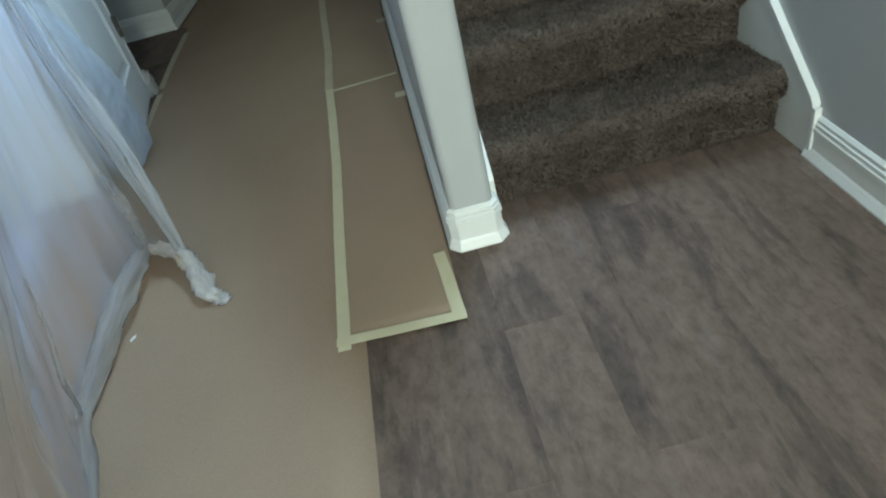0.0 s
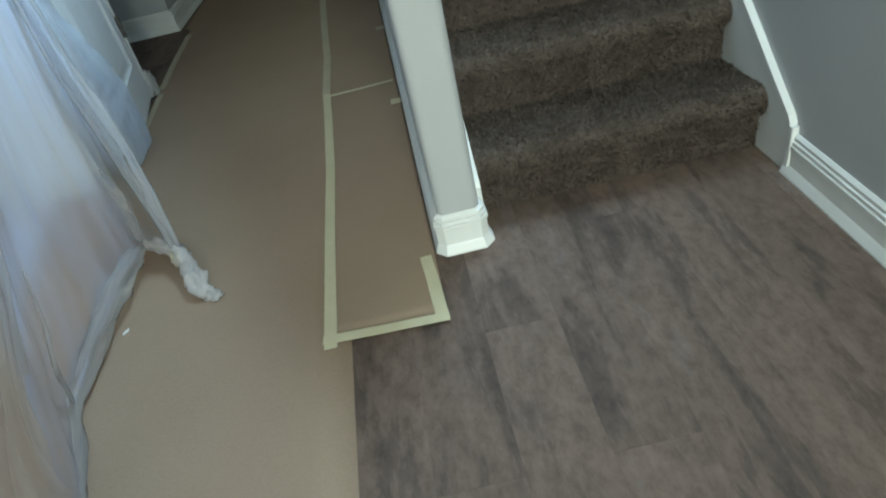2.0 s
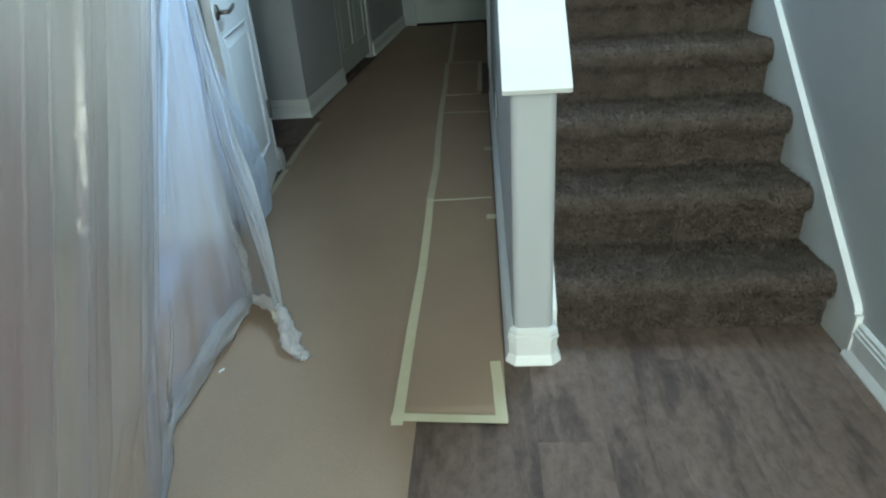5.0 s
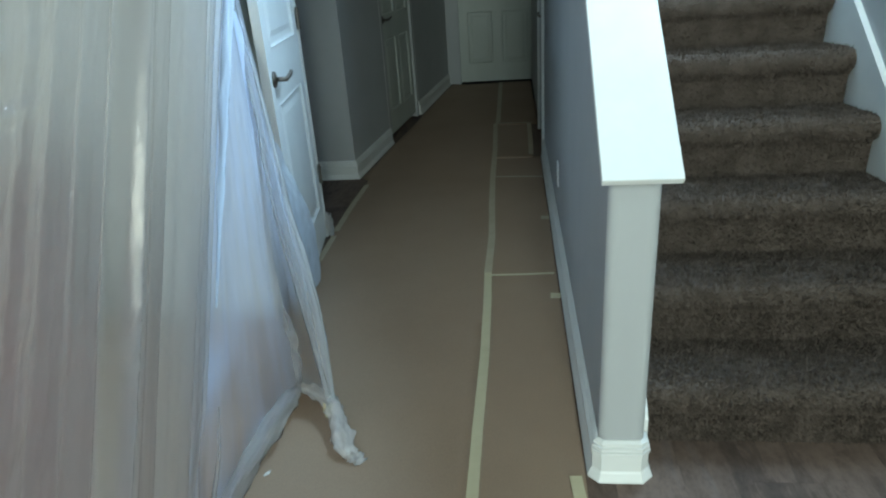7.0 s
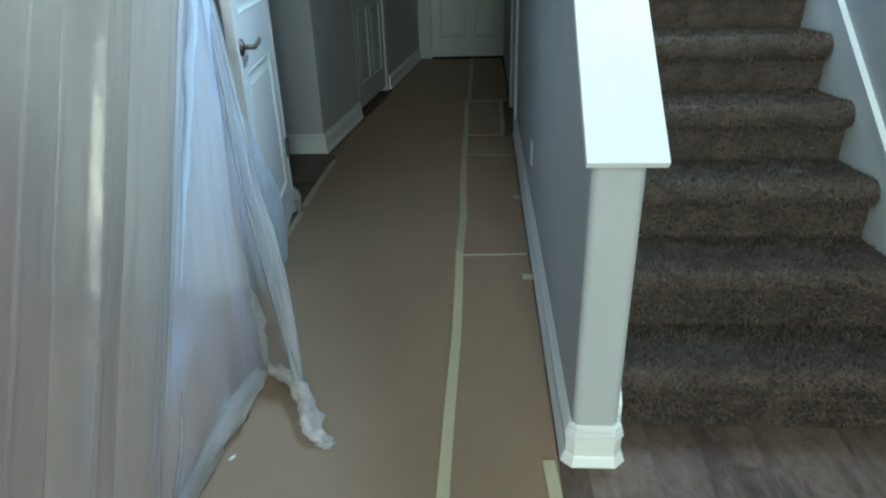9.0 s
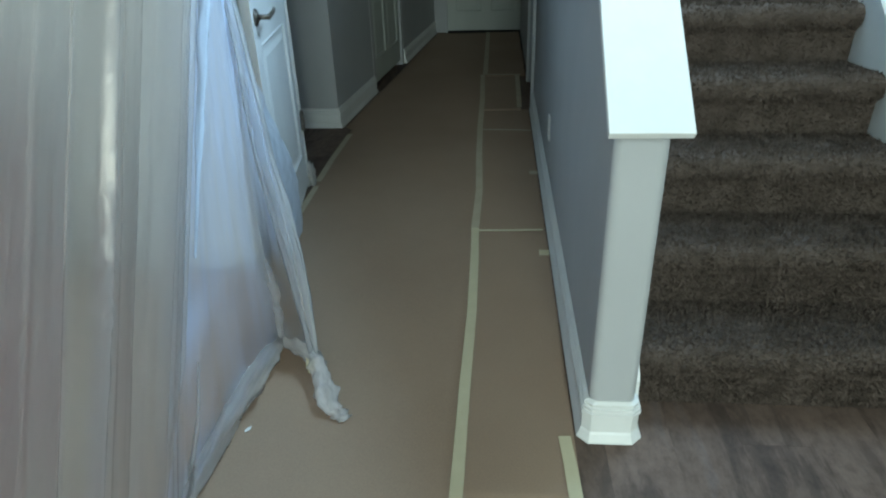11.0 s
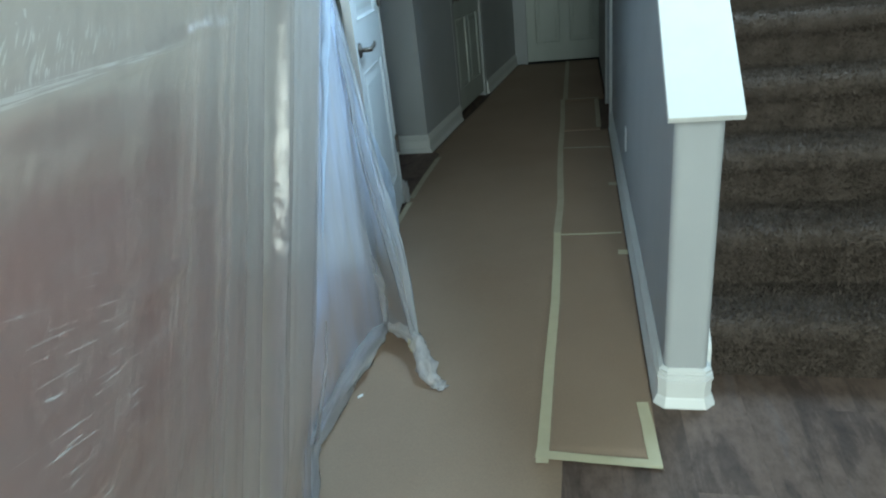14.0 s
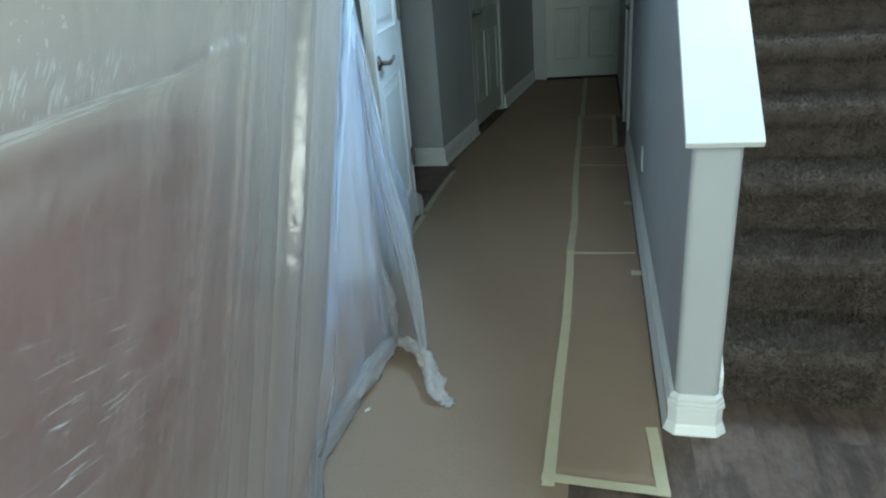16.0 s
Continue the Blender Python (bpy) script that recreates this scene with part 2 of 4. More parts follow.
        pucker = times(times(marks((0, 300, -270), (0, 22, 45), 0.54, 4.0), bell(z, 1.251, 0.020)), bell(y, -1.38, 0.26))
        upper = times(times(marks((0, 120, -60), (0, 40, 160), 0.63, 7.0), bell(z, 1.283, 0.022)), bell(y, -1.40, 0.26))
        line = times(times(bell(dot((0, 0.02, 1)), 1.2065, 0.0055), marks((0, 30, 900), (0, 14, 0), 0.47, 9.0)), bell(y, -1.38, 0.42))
        total = None
        for mark in (glint_dash, pucker, upper, line):
            if total is None:
                total = mark
            else:
                k = n.new("ShaderNodeMath")
                k.use_clamp = True
                l.new(total, k.inputs[0])
                l.new(mark, k.inputs[1])
                total = k.outputs[0]
        glint_cover = n.new("ShaderNodeMapRange")
        glint_cover.inputs["To Min"].default_value, glint_cover.inputs["To Max"].default_value = 1.0, 0.30
        l.new(total, glint_cover.inputs["Value"])
        amount = times(amount, glint_cover.outputs[0])
        # the painted glints also pull the film's tint towards white
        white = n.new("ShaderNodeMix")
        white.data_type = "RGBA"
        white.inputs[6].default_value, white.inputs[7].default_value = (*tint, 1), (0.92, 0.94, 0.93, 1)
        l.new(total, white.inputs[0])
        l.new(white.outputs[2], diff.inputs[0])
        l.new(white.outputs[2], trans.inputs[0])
    haze = n.new("ShaderNodeBsdfRefraction")
    haze.inputs["Color"].default_value = (0.96, 0.965, 0.96, 1)
    haze.inputs["Roughness"].default_value, haze.inputs["IOR"].default_value = 0.6, 1.16
    see = n.new("ShaderNodeMixShader")
    see.inputs[0].default_value = hazy
    l.new(clear.outputs[0], see.inputs[1])
    l.new(haze.outputs[0], see.inputs[2])
    body = n.new("ShaderNodeMixShader")
    l.new(amount, body.inputs[0])
    l.new(milk.outputs[0], body.inputs[1])
    l.new(see.outputs[0], body.inputs[2])
    shine = n.new("ShaderNodeBsdfGlossy")
    shine.inputs["Roughness"].default_value = 0.17
    bp = node(n, "ShaderNodeBump", Strength=0.55, Distance=0.006)
    l.new(crumple.outputs["Fac"], bp.inputs["Height"])
    l.new(bp.outputs[0], shine.inputs["Normal"])
    fr = n.new("ShaderNodeFresnel")
    fr.inputs["IOR"].default_value = 1.3
    cap = n.new("ShaderNodeMath")
    cap.operation = "MULTIPLY"
    cap.inputs[1].default_value = gloss * 2
    l.new(fr.outputs[0], cap.inputs[0])
    final = n.new("ShaderNodeMixShader")
    l.new(cap.outputs[0], final.inputs[0])
    l.new(body.outputs[0], final.inputs[1])
    l.new(shine.outputs[0], final.inputs[2])
    l.new(final.outputs[0], out.inputs["Surface"])
    return m


M_PAPER = paper_material()
M_PLANK = plank_material()
M_CARPET = carpet_material("brown_carpet_backing", False)
M_PILE = carpet_material("brown_carpet_pile", True)
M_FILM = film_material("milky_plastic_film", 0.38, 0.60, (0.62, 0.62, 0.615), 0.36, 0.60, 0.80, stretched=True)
# flap and edge: blue sky light is painted into the tint of neutral film
M_FILM_FLAP = film_material("skylit_blue_plastic_flap", 0.20, 0.50, (0.65, 0.75, 0.97), 0.40, 0.38, 0.70, (0.12, 0.95, 0.42))
M_FILM_EDGE = film_material("skylit_blue_plastic_edge", 0.08, 0.34, (0.78, 0.87, 1.0), 0.36, 0.35)
M_FILM_ROLL = film_material("rolled_plastic", 0.66, 0.94, (0.97, 0.97, 0.97), 0.44, 0.5, 0.2)
M_FILM_CLEAR = film_material("clear_plastic_film", 0.55, 0.88, (0.90, 0.92, 0.96), 0.40, 0.5)
M_FILM_HEM = film_material("gathered_plastic", 0.22, 0.62, (0.98, 0.95, 0.92), 0.34, 0.5)


# ---- mesh helpers ----
def mesh_ob(name, verts, faces, mat, smooth=False, uv=None, sheer=None):
    me = bpy.data.meshes.new(name)
    me.from_pydata([tuple(v) for v in verts], [], [tuple(f) for f in faces])
    if uv:
        ids = np.empty(len(me.loops), dtype=np.int32)
        me.loops.foreach_get("vertex_index", ids)
        me.uv_layers.new(name="UVMap").data.foreach_set("uv", np.array(uv, dtype=np.float32)[ids].ravel())
    if sheer:
        me.attributes.new("sheer", "FLOAT", "POINT").data.foreach_set("value", sheer)
    me.materials.append(mat)
    if smooth:
        me.polygons.foreach_set("use_smooth", [True] * len(me.polygons))
    me.update()
    return new(name, me)


def part(name, bm, mat, parent=None, label="", smooth=False):
    bmesh.ops.recalc_face_normals(bm, faces=bm.faces[:])
    me = bpy.data.meshes.new(name)
    bm.to_mesh(me)
    bm.free()
    me.materials.append(mat)
    if smooth:
        me.polygons.foreach_set("use_smooth", [True] * len(me.polygons))
    ob = new(name, me)
    if parent:
        ob.parent = parent
    if label:
        tagged(ob, label)
    return ob


def box(bm, x0, y0, z0, x1, y1, z1, bevel=0.0, segs=2):
    vs = [bm.verts.new(p) for p in ((x0, y0, z0), (x1, y0, z0), (x1, y1, z0), (x0, y1, z0), (x0, y0, z1), (x1, y0, z1), (x1, y1, z1), (x0, y1, z1))]
    fs = [bm.faces.new([vs[k] for k in q]) for q in ((3, 2, 1, 0), (4, 5, 6, 7), (0, 1, 5, 4), (1, 2, 6, 5), (2, 3, 7, 6), (3, 0, 4, 7))]
    if bevel:
        edges = list({e for f in fs for e in f.edges})
        bmesh.ops.bevel(bm, geom=edges, offset=bevel, segments=segs, affect="EDGES", profile=0.5)


def boxes(*spec, bevel=0.0):
    bm = bmesh.new()
    for b in spec:
        box(bm, *b, bevel=bevel)
    return bm


def prism(bm, outline, axis, a, b):
    """A flat outline of (p, q) drawn out from a to b along an axis: x takes (y, z), y takes (x, z), z takes (x, y)."""
    def at(p, q, s):
        return {"x": (s, p, q), "y": (p, s, q), "z": (p, q, s)}[axis]
    lo = [bm.verts.new(at(p, q, a)) for p, q in outline]
    hi = [bm.verts.new(at(p, q, b)) for p, q in outline]
    k = len(outline)
    bm.faces.new(lo)
    bm.faces.new(hi[::-1])
    for i in range(k):
        bm.faces.new((lo[i], lo[(i + 1) % k], hi[(i + 1) % k], hi[i]))


def sweep(bm, profile, path, side=1):
    """A moulding: a profile of (offset from the wall, height) led along a path in plan, with mitred corners."""
    pts = [Vector(p) for p in path]
    rings = []
    for i, p in enumerate(pts):
        d0 = (p - pts[i - 1]).normalized() if i else (pts[1] - p).normalized()
        d1 = (pts[i + 1] - p).normalized() if i < len(pts) - 1 else d0
        n0, n1 = Vector((-d0.y, d0.x)) * side, Vector((-d1.y, d1.x)) * side
        m = (n0 + n1).normalized()
        k = 1 / max(0.35, m.dot(n0))
        rings.append([bm.verts.new((p.x + m.x * o * k, p.y + m.y * o * k, z)) for o, z in profile])
    for a, b in zip(rings, rings[1:]):
        for j in range(len(profile) - 1):
            bm.faces.new((a[j], a[j + 1], b[j + 1], b[j]))
    bm.faces.new(rings[0])
    bm.faces.new(rings[-1][::-1])


def cylinder(bm, p, q, r0, r1=None, n=16):
    p, q = Vector(p), Vector(q)
    r1 = r0 if r1 is None else r1
    turn = (q - p).to_track_quat("Z", "Y").to_matrix()
    lo, hi = [], []
    for k in range(n):
        a = 2 * math.pi * k / n
        c = Vector((math.cos(a), math.sin(a), 0))
        lo.append(bm.verts.new(p + turn @ (c * r0)))
        hi.append(bm.verts.new(q + turn @ (c * r1)))
    bm.faces.new(lo[::-1])
    bm.faces.new(hi)
    for k in range(n):
        bm.faces.new((lo[k], lo[(k + 1) % n], hi[(k + 1) % n], hi[k]))


def structure(ob, label="", category=""):
    return tagged(ob, label, category, kind="structure")


# ---- the place ----
W = 0.12                       # thickness of the stair's low wall
RISE, RUN, STEPS = 0.189, 0.244, 13
RISER0 = 0.155                 # the first riser's face
STAIR_X0, STAIR_X1 = W + 0.016, 1.002
WALL_R = 1.018                 # face of the wall beside the stairs
CAP_SLOPE = 0.82
HALL_H, FOYER_H = 2.6, 5.2
END_Y = 6.42
BASE_H = 0.128
BASE_PROFILE = [(0, 0), (0.027, 0), (0.027, 0.005), (0.0185, 0.026), (0.0145, 0.032), (0.0145, 0.080), (0.0185, 0.084), (0.0185, 0.094), (0.0115, 0.0965),
                (0.0155, 0.099), (0.0155, 0.108), (0.0085, 0.1105), (0.0115, 0.113), (0.0115, 0.121), (0.004, BASE_H), (0, BASE_H)]

floor = structure(part("floor", boxes((-4.8, -6.4, -0.2, 1.3, 7.0, -0.006)), M_GAP), "dark subfloor under grey vinyl planks", "floor")

# walls
structure(part("wall_east", boxes((WALL_R, -6.1, -0.006, WALL_R + 0.12, END_Y, 2.75), (WALL_R, -6.1, 4.15, WALL_R + 0.12, END_Y, FOYER_H), (WALL_R, -6.1, 2.75, WALL_R + 0.12, 0.7, 4.15), (WALL_R, 2.3, 2.75, WALL_R + 0.12, END_Y, 4.15)), M_WALL), "light grey painted wall beside the stairs", "wall")
structure(part("wall_south", boxes((-4.6, -6.12, -0.006, -0.5, -6.0, FOYER_H), (-0.5, -6.12, -0.006, -0.15, -6.0, 2.4), (0.95, -6.12, -0.006, WALL_R, -6.0, 2.4), (-0.15, -6.12, -0.006, 0.95, -6.0, 0.3),
                                   (-0.15, -6.12, 2.2, 0.95, -6.0, 2.4), (0.95, -6.12, 2.4, WALL_R, -6.0, FOYER_H), (-0.5, -6.12, 4.25, 0.95, -6.0, FOYER_H)), M_WALL), "light grey entry wall with a glazed opening below a high window", "wall")
structure(part("wall_west", boxes((-4.62, -6.0, -0.006, -4.5, -1.4, 2.6), (-4.62, 0.6, -0.006, -4.5, 1.02, 2.6), (-4.62, -1.4, -0.006, -4.5, 0.6, 0.75),
                                  (-4.62, -1.4, 2.25, -4.5, 0.6, 2.6)), M_WALL), "light grey side room wall with a window", "wall")
structure(part("wall_foyer_upper", boxes((-1.37, -6.0, 2.6, -1.25, 0.3, FOYER_H), (-1.25, 0.3, 2.72, -0.0, 0.42, FOYER_H)), M_WALL), "light grey upper foyer wall", "wall")
# the last two boxes are unseen, added to keep sky light out behind the doors
structure(part("ceiling_hall", boxes((-4.6, 0.3, HALL_H, 0.0, END_Y, HALL_H + 0.12), (-4.6, -6.0, HALL_H, -1.37, 0.3, HALL_H + 0.12), (-2.72, END_Y + 0.12, HALL_H, WALL_R + 0.12, 6.98, HALL_H + 0.12), (-2.72, END_Y, HALL_H, -1.35, END_Y + 0.12, HALL_H + 0.12)), M_CEIL), "white ceiling", "ceiling")
structure(part("ceiling_foyer", boxes((-1.37, -6.12, FOYER_H, WALL_R + 0.12, END_Y, FOYER_H + 0.12)), M_CEIL), "white high ceiling", "ceiling")


def rounded_wall():
    """The low wall along the stairs: its rounded front edges, raked top, and the doorway further in."""
    bm = bmesh.new()
    r, n = 0.022, 7
    plan = [(0.0, 2.4)]
    for k in range(n + 1):
        a = math.pi + k * math.pi / 2 / n
        plan.append((r + r * math.cos(a), r + r * math.sin(a)))
    for k in range(n + 1):
        a = 1.5 * math.pi + k * math.pi / 2 / n
        plan.append((W - r + r * math.cos(a), r + r * math.sin(a)))
    plan.append((W, 2.4))
    top = lambda y: min(FOYER_H, 0.862 + CAP_SLOPE * y)
    lo = [bm.verts.new((x, y, -0.006)) for x, y in plan]
    hi = [bm.verts.new((x, y, top(y))) for x, y in plan]
    k = len(plan)
    bm.faces.new(hi)
    bm.faces.new(lo[::-1])
    for i in range(k):
        bm.faces.new((lo[i], lo[(i + 1) % k], hi[(i + 1) % k], hi[i]))
    return part("wall_stair", bm, M_WALL)


structure(rounded_wall(), "light grey low wall with rounded corners beside carpeted stairs", "wall")

bm = bmesh.new()
prism(bm, [(2.4, -0.006), (3.285, -0.006), (3.285, 2.05), (4.03, 2.05), (4.03, -0.006), (END_Y, -0.006), (END_Y, FOYER_H), (2.4, FOYER_H)], "x", 0.0, W)
structure(part("wall_hall_east", bm, M_WALL), "light grey hall wall with a doorway", "wall")

# the raked cap on the low wall
cap_bm = bmesh.new()
CAP0, CAP_Z = -0.052, 0.873
cap_len = 2.45
prism(cap_bm, [(CAP0 + 0.012, CAP_Z - 0.0155), (CAP0, CAP_Z), (cap_len, CAP_Z + CAP_SLOPE * (cap_len - CAP0)), (cap_len, CAP_Z - 0.0255 + CAP_SLOPE * (cap_len - CAP0))], "x", -0.023, 0.152)
bmesh.ops.bevel(cap_bm, geom=cap_bm.edges[:], offset=0.0025, segments=2, affect="EDGES", profile=0.5)
structure(part("trim_wall_cap", cap_bm, M_WHITE), "white painted sloping cap on the low wall", "wall cap")

# baseboards
bm = bmesh.new()
sweep(bm, BASE_PROFILE, [(0.0, 3.215), (0.0, 0.013), (0.013, 0.0), (W - 0.013, 0.0), (W, 0.013), (W, 0.045)], side=-1)
structure(part("baseboard_stair_wall", bm, M_WHITE), "white moulded baseboard round the low wall", "baseboard")
bm = bmesh.new()
sweep(bm, BASE_PROFILE, [(WALL_R, 0.0), (WALL_R, -6.0)], side=-1)
structure(part("baseboard_east", bm, M_WHITE), "white moulded baseboard", "baseboard")

# skirt board up the stairs
bm = bmesh.new()
sk = 0.80
L = 3.6
prism(bm, [(-0.003, 0.0), (-0.003, 0.158), (0.008, 0.172), (L, 0.172 + sk * (L - 0.008)), (L, -0.25 + sk * L), (0.35, 0.0)], "x", WALL_R - 0.016, WALL_R)
bmesh.ops.bevel(bm, geom=[e for e in bm.edges], offset=0.002, segments=1, affect="EDGES")
skirt = structure(part("trim_stair_skirt", bm, M_WHITE), "white painted skirt board rising with the stairs", "skirt board")
bm = bmesh.new()
prism(bm, [(-0.007, 0.150), (-0.007, 0.160), (0.006, 0.178), (L, 0.178 + sk * (L - 0.006)), (L, 0.166 + sk * (L - 0.006)), (0.010, 0.166)], "x", WALL_R - 0.022, WALL_R)
part("edge_moulding", bm, M_WHITE, skirt)
bm = bmesh.new()
prism(bm, [(0.045, 0.0), (0.045, 0.158), (0.056, 0.176), (2.4, 0.176 + sk * 2.344), (2.4, -0.25 + sk * 2.4), (0.4, 0.0)], "x", W, W + 0.016)
structure(part("trim_inner_skirt", bm, M_WHITE), "white skirt board between the low wall and the carpet", "skirt board")
bm = boxes((WALL_R - 0.020, -0.02, 0.0, WALL_R, -0.003, 0.150), bevel=0.002)
part("end_moulding", bm, M_WHITE, skirt)


# ---- floor pieces ----
def plank_mesh(w, length):
    bm = bmesh.new()
    g = 0.00005
    b = 0.00025
    lo = [(g, g), (w - g, g), (w - g, length - g), (g, length - g)]
    hi = [(g + b, g + b), (w - g - b, g + b), (w - g - b, length - g - b), (g + b, length - g - b)]
    v0 = [bm.verts.new((x, y, -0.005)) for x, y in lo]
    v1 = [bm.verts.new((x, y, -0.0004)) for x, y in lo]
    v2 = [bm.verts.new((x, y, 0.0)) for x, y in hi]
    bm.faces.new(v2)
    for a, c in ((v0, v1), (v1, v2)):
        for i in range(4):
            bm.faces.new((a[i], a[(i + 1) % 4], c[(i + 1) % 4], c[i]))
    me = bpy.data.meshes.new("plank")
    bm.to_mesh(me)
    bm.free()
    me.materials.append(M_PLANK)
    return me


PLANK_W, PLANK_L = 0.1815, 1.22
plank_data = plank_mesh(PLANK_W, PLANK_L)


def lay_planks(x_from, x_to, y_from, y_to, starts):
    k = 0
    x = x_from
    while x < x_to:
        y = y_from + starts[k % len(starts)]
        while y < y_to:
            ob = new("plank", plank_data)
            ob.parent = floor
            ob.location = (x, y, 0)
            y += PLANK_L
        x += PLANK_W
        k += 1


# ---- stairs ----
def step_profile():
    """The cross-section of one carpeted step, seen from the side: riser, rounded nose, tread."""
    pts = [(0.0, 0.0), (-0.002, RISE - 0.080), (-0.010, RISE - 0.072)]
    c, r = (0.006, RISE - 0.031), 0.042
    for k in range(11):
        a = math.radians(235 - k * 150 / 10)
        pts.append((c[0] + r * math.cos(a) - 0.004, c[1] + r * math.sin(a)))
    pts += [(0.045, RISE + 0.009), (0.10, RISE + 0.004), (RUN, RISE)]
    return pts


def stair_step(parent, i, pile):
    y0, z0 = RISER0 + RUN * i, RISE * i
    prof = step_profile()
    nx = 24
    verts, faces = [], []
    for a in range(nx + 1):
        x = STAIR_X0 + (STAIR_X1 - STAIR_X0) * a / nx
        for p, q in prof:
            w = 0.003 * noise.noise((x * 9, (p + y0) * 9, (q + z0) * 9))
            verts.append((x, p + w, q + w))
    m = len(prof)
    for a in range(nx):
        for b in range(m - 1):
            k = a * m + b
            faces.append((k, k + m, k + m + 1, k + 1))
    ob = mesh_ob("step", verts, faces, M_CARPET, True)
    ob.parent = parent
    ob.location = (0, y0, z0)
    if pile:
        rs = np.random.RandomState(100 + i)
        P = np.array(prof)
        seg = np.diff(P, axis=0)
        ln = np.hypot(seg[:, 0], seg[:, 1])
        k = rs.choice(len(ln), pile, p=ln / ln.sum())
        f = rs.rand(pile, 1)
        base = P[k] + seg[k] * f
        nrm = np.stack([-seg[k][:, 1], seg[k][:, 0]], 1) / ln[k][:, None]
        x = STAIR_X0 + 0.002 + (STAIR_X1 - STAIR_X0 - 0.004) * rs.rand(pile)
        root = np.column_stack([x, base])
        lie = np.array([[0.35 * noise.noise((px * 6, py * 6, i * 3.1)), 0.45 * noise.noise((px * 5 + 9, py * 5, i * 2.3)) - 0.25] for px, py in zip(x, base[:, 0])])
        tip_dir = np.column_stack([lie[:, 0], nrm[:, 0] + 0.3 * lie[:, 1], nrm[:, 1]]) + rs.normal(0, 1.0, (pile, 3)) * (0.38 + 0.55 * np.clip(nrm[:, 1:2], 0, 1))
        tip_dir /= np.linalg.norm(tip_dir, axis=1)[:, None]
        size = rs.uniform(0.007, 0.0135, (pile, 1))
        ang = rs.rand(pile) * 2 * np.pi
        side = np.column_stack([np.cos(ang), np.sin(ang) * nrm[:, 1], -np.sin(ang) * nrm[:, 0]]) * rs.uniform(0.0014, 0.0026, (pile, 1))
        root3 = root - 0.001 * np.column_stack([np.zeros(pile), nrm])
        v = np.stack([root3 - side, root3 + side, root3 + tip_dir * size + side * 0.55, root3 + tip_dir * size - side * 0.55], 1).reshape(-1, 3)
        idx = np.arange(pile * 4).reshape(-1, 4)
        me = bpy.data.meshes.new("pile")
        me.from_pydata(v.tolist(), [], idx.tolist())
        me.materials.append(M_PILE)
        me.update()
        po = new("pile", me)
        po.parent = ob
        tagged(po, "shaggy taupe carpet pile", kind="stuff")
    return ob


stairs = structure(new("staircase"), "straight staircase covered in shaggy dark taupe carpet", "stairs")
for i in range(STEPS):
    stair_step(stairs, i, (26000, 24000, 20000, 16000, 13000, 10000, 8000, 6000, 5000, 4000, 3000, 3000, 2000)[i])
structure(part("landing", boxes((W, RISER0 + RUN * STEPS, RISE * STEPS - 0.2, WALL_R, END_Y, RISE * STEPS)), M_CARPET), "carpeted upper landing", "landing")


# ---- doors ----
def lever_handle(parent, x, y, z, out, along):
    """Rose, neck and curved lever; out and along are unit vectors in plan."""
    o, a = Vector((*out, 0)), Vector((*along, 0))
    c = Vector((x, y, z))
    handle = bmesh.new()
    cylinder(handle, c, c + o * 0.008, 0.032, 0.030, 24)
    cylinder(handle, c + o * 0.008, c + o * 0.013, 0.026, 0.018, 24)
    rose = part("rose", handle, M_METAL, parent, "dark bronze rose", True)
    lever = bmesh.new()
    cylinder(lever, c + o * 0.010, c + o * 0.052, 0.010, 0.009)
    prev = c + o * 0.050 - a * 0.006
    for k in range(1, 9):
        u = k / 8
        p = c + o * (0.050 + 0.008 * math.sin(u * 3)) + a * (0.112 * u) + Vector((0, 0, 0.010 * math.sin(u * 2.6) + 0.010 * u * u))
        cylinder(lever, prev, p, 0.0095 - 0.003 * (u - 0.125), 0.0095 - 0.003 * u, 12)
        prev = p
    part("lever", lever, M_METAL, parent, "dark bronze curved lever", True)


def panel_bm(w0, w1, z0, z1, face, depth=0.009, lip=0.022):
    """A sunk moulded panel: a sloping border round a raised field. In the door's own frame, y outward."""
    bm = bmesh.new()
    rects = [(0.0, face), (lip * 0.35, face + 0.003), (lip * 0.6, face - depth * 0.6), (lip, face - depth), (lip * 1.8, face - depth), (lip * 2.9, face - 0.003)]
    loops = []
    for inset, y in rects:
        loops.append([bm.verts.new(p) for p in ((w0 + inset, y, z0 + inset), (w1 - inset, y, z0 + inset), (w1 - inset, y, z1 - inset), (w0 + inset, y, z1 - inset))])
    for a, b in zip(loops, loops[1:]):
        for i in range(4):
            bm.faces.new((a[i], a[(i + 1) % 4], b[(i + 1) % 4], b[i]))
    bm.faces.new(loops[-1])
    return bm


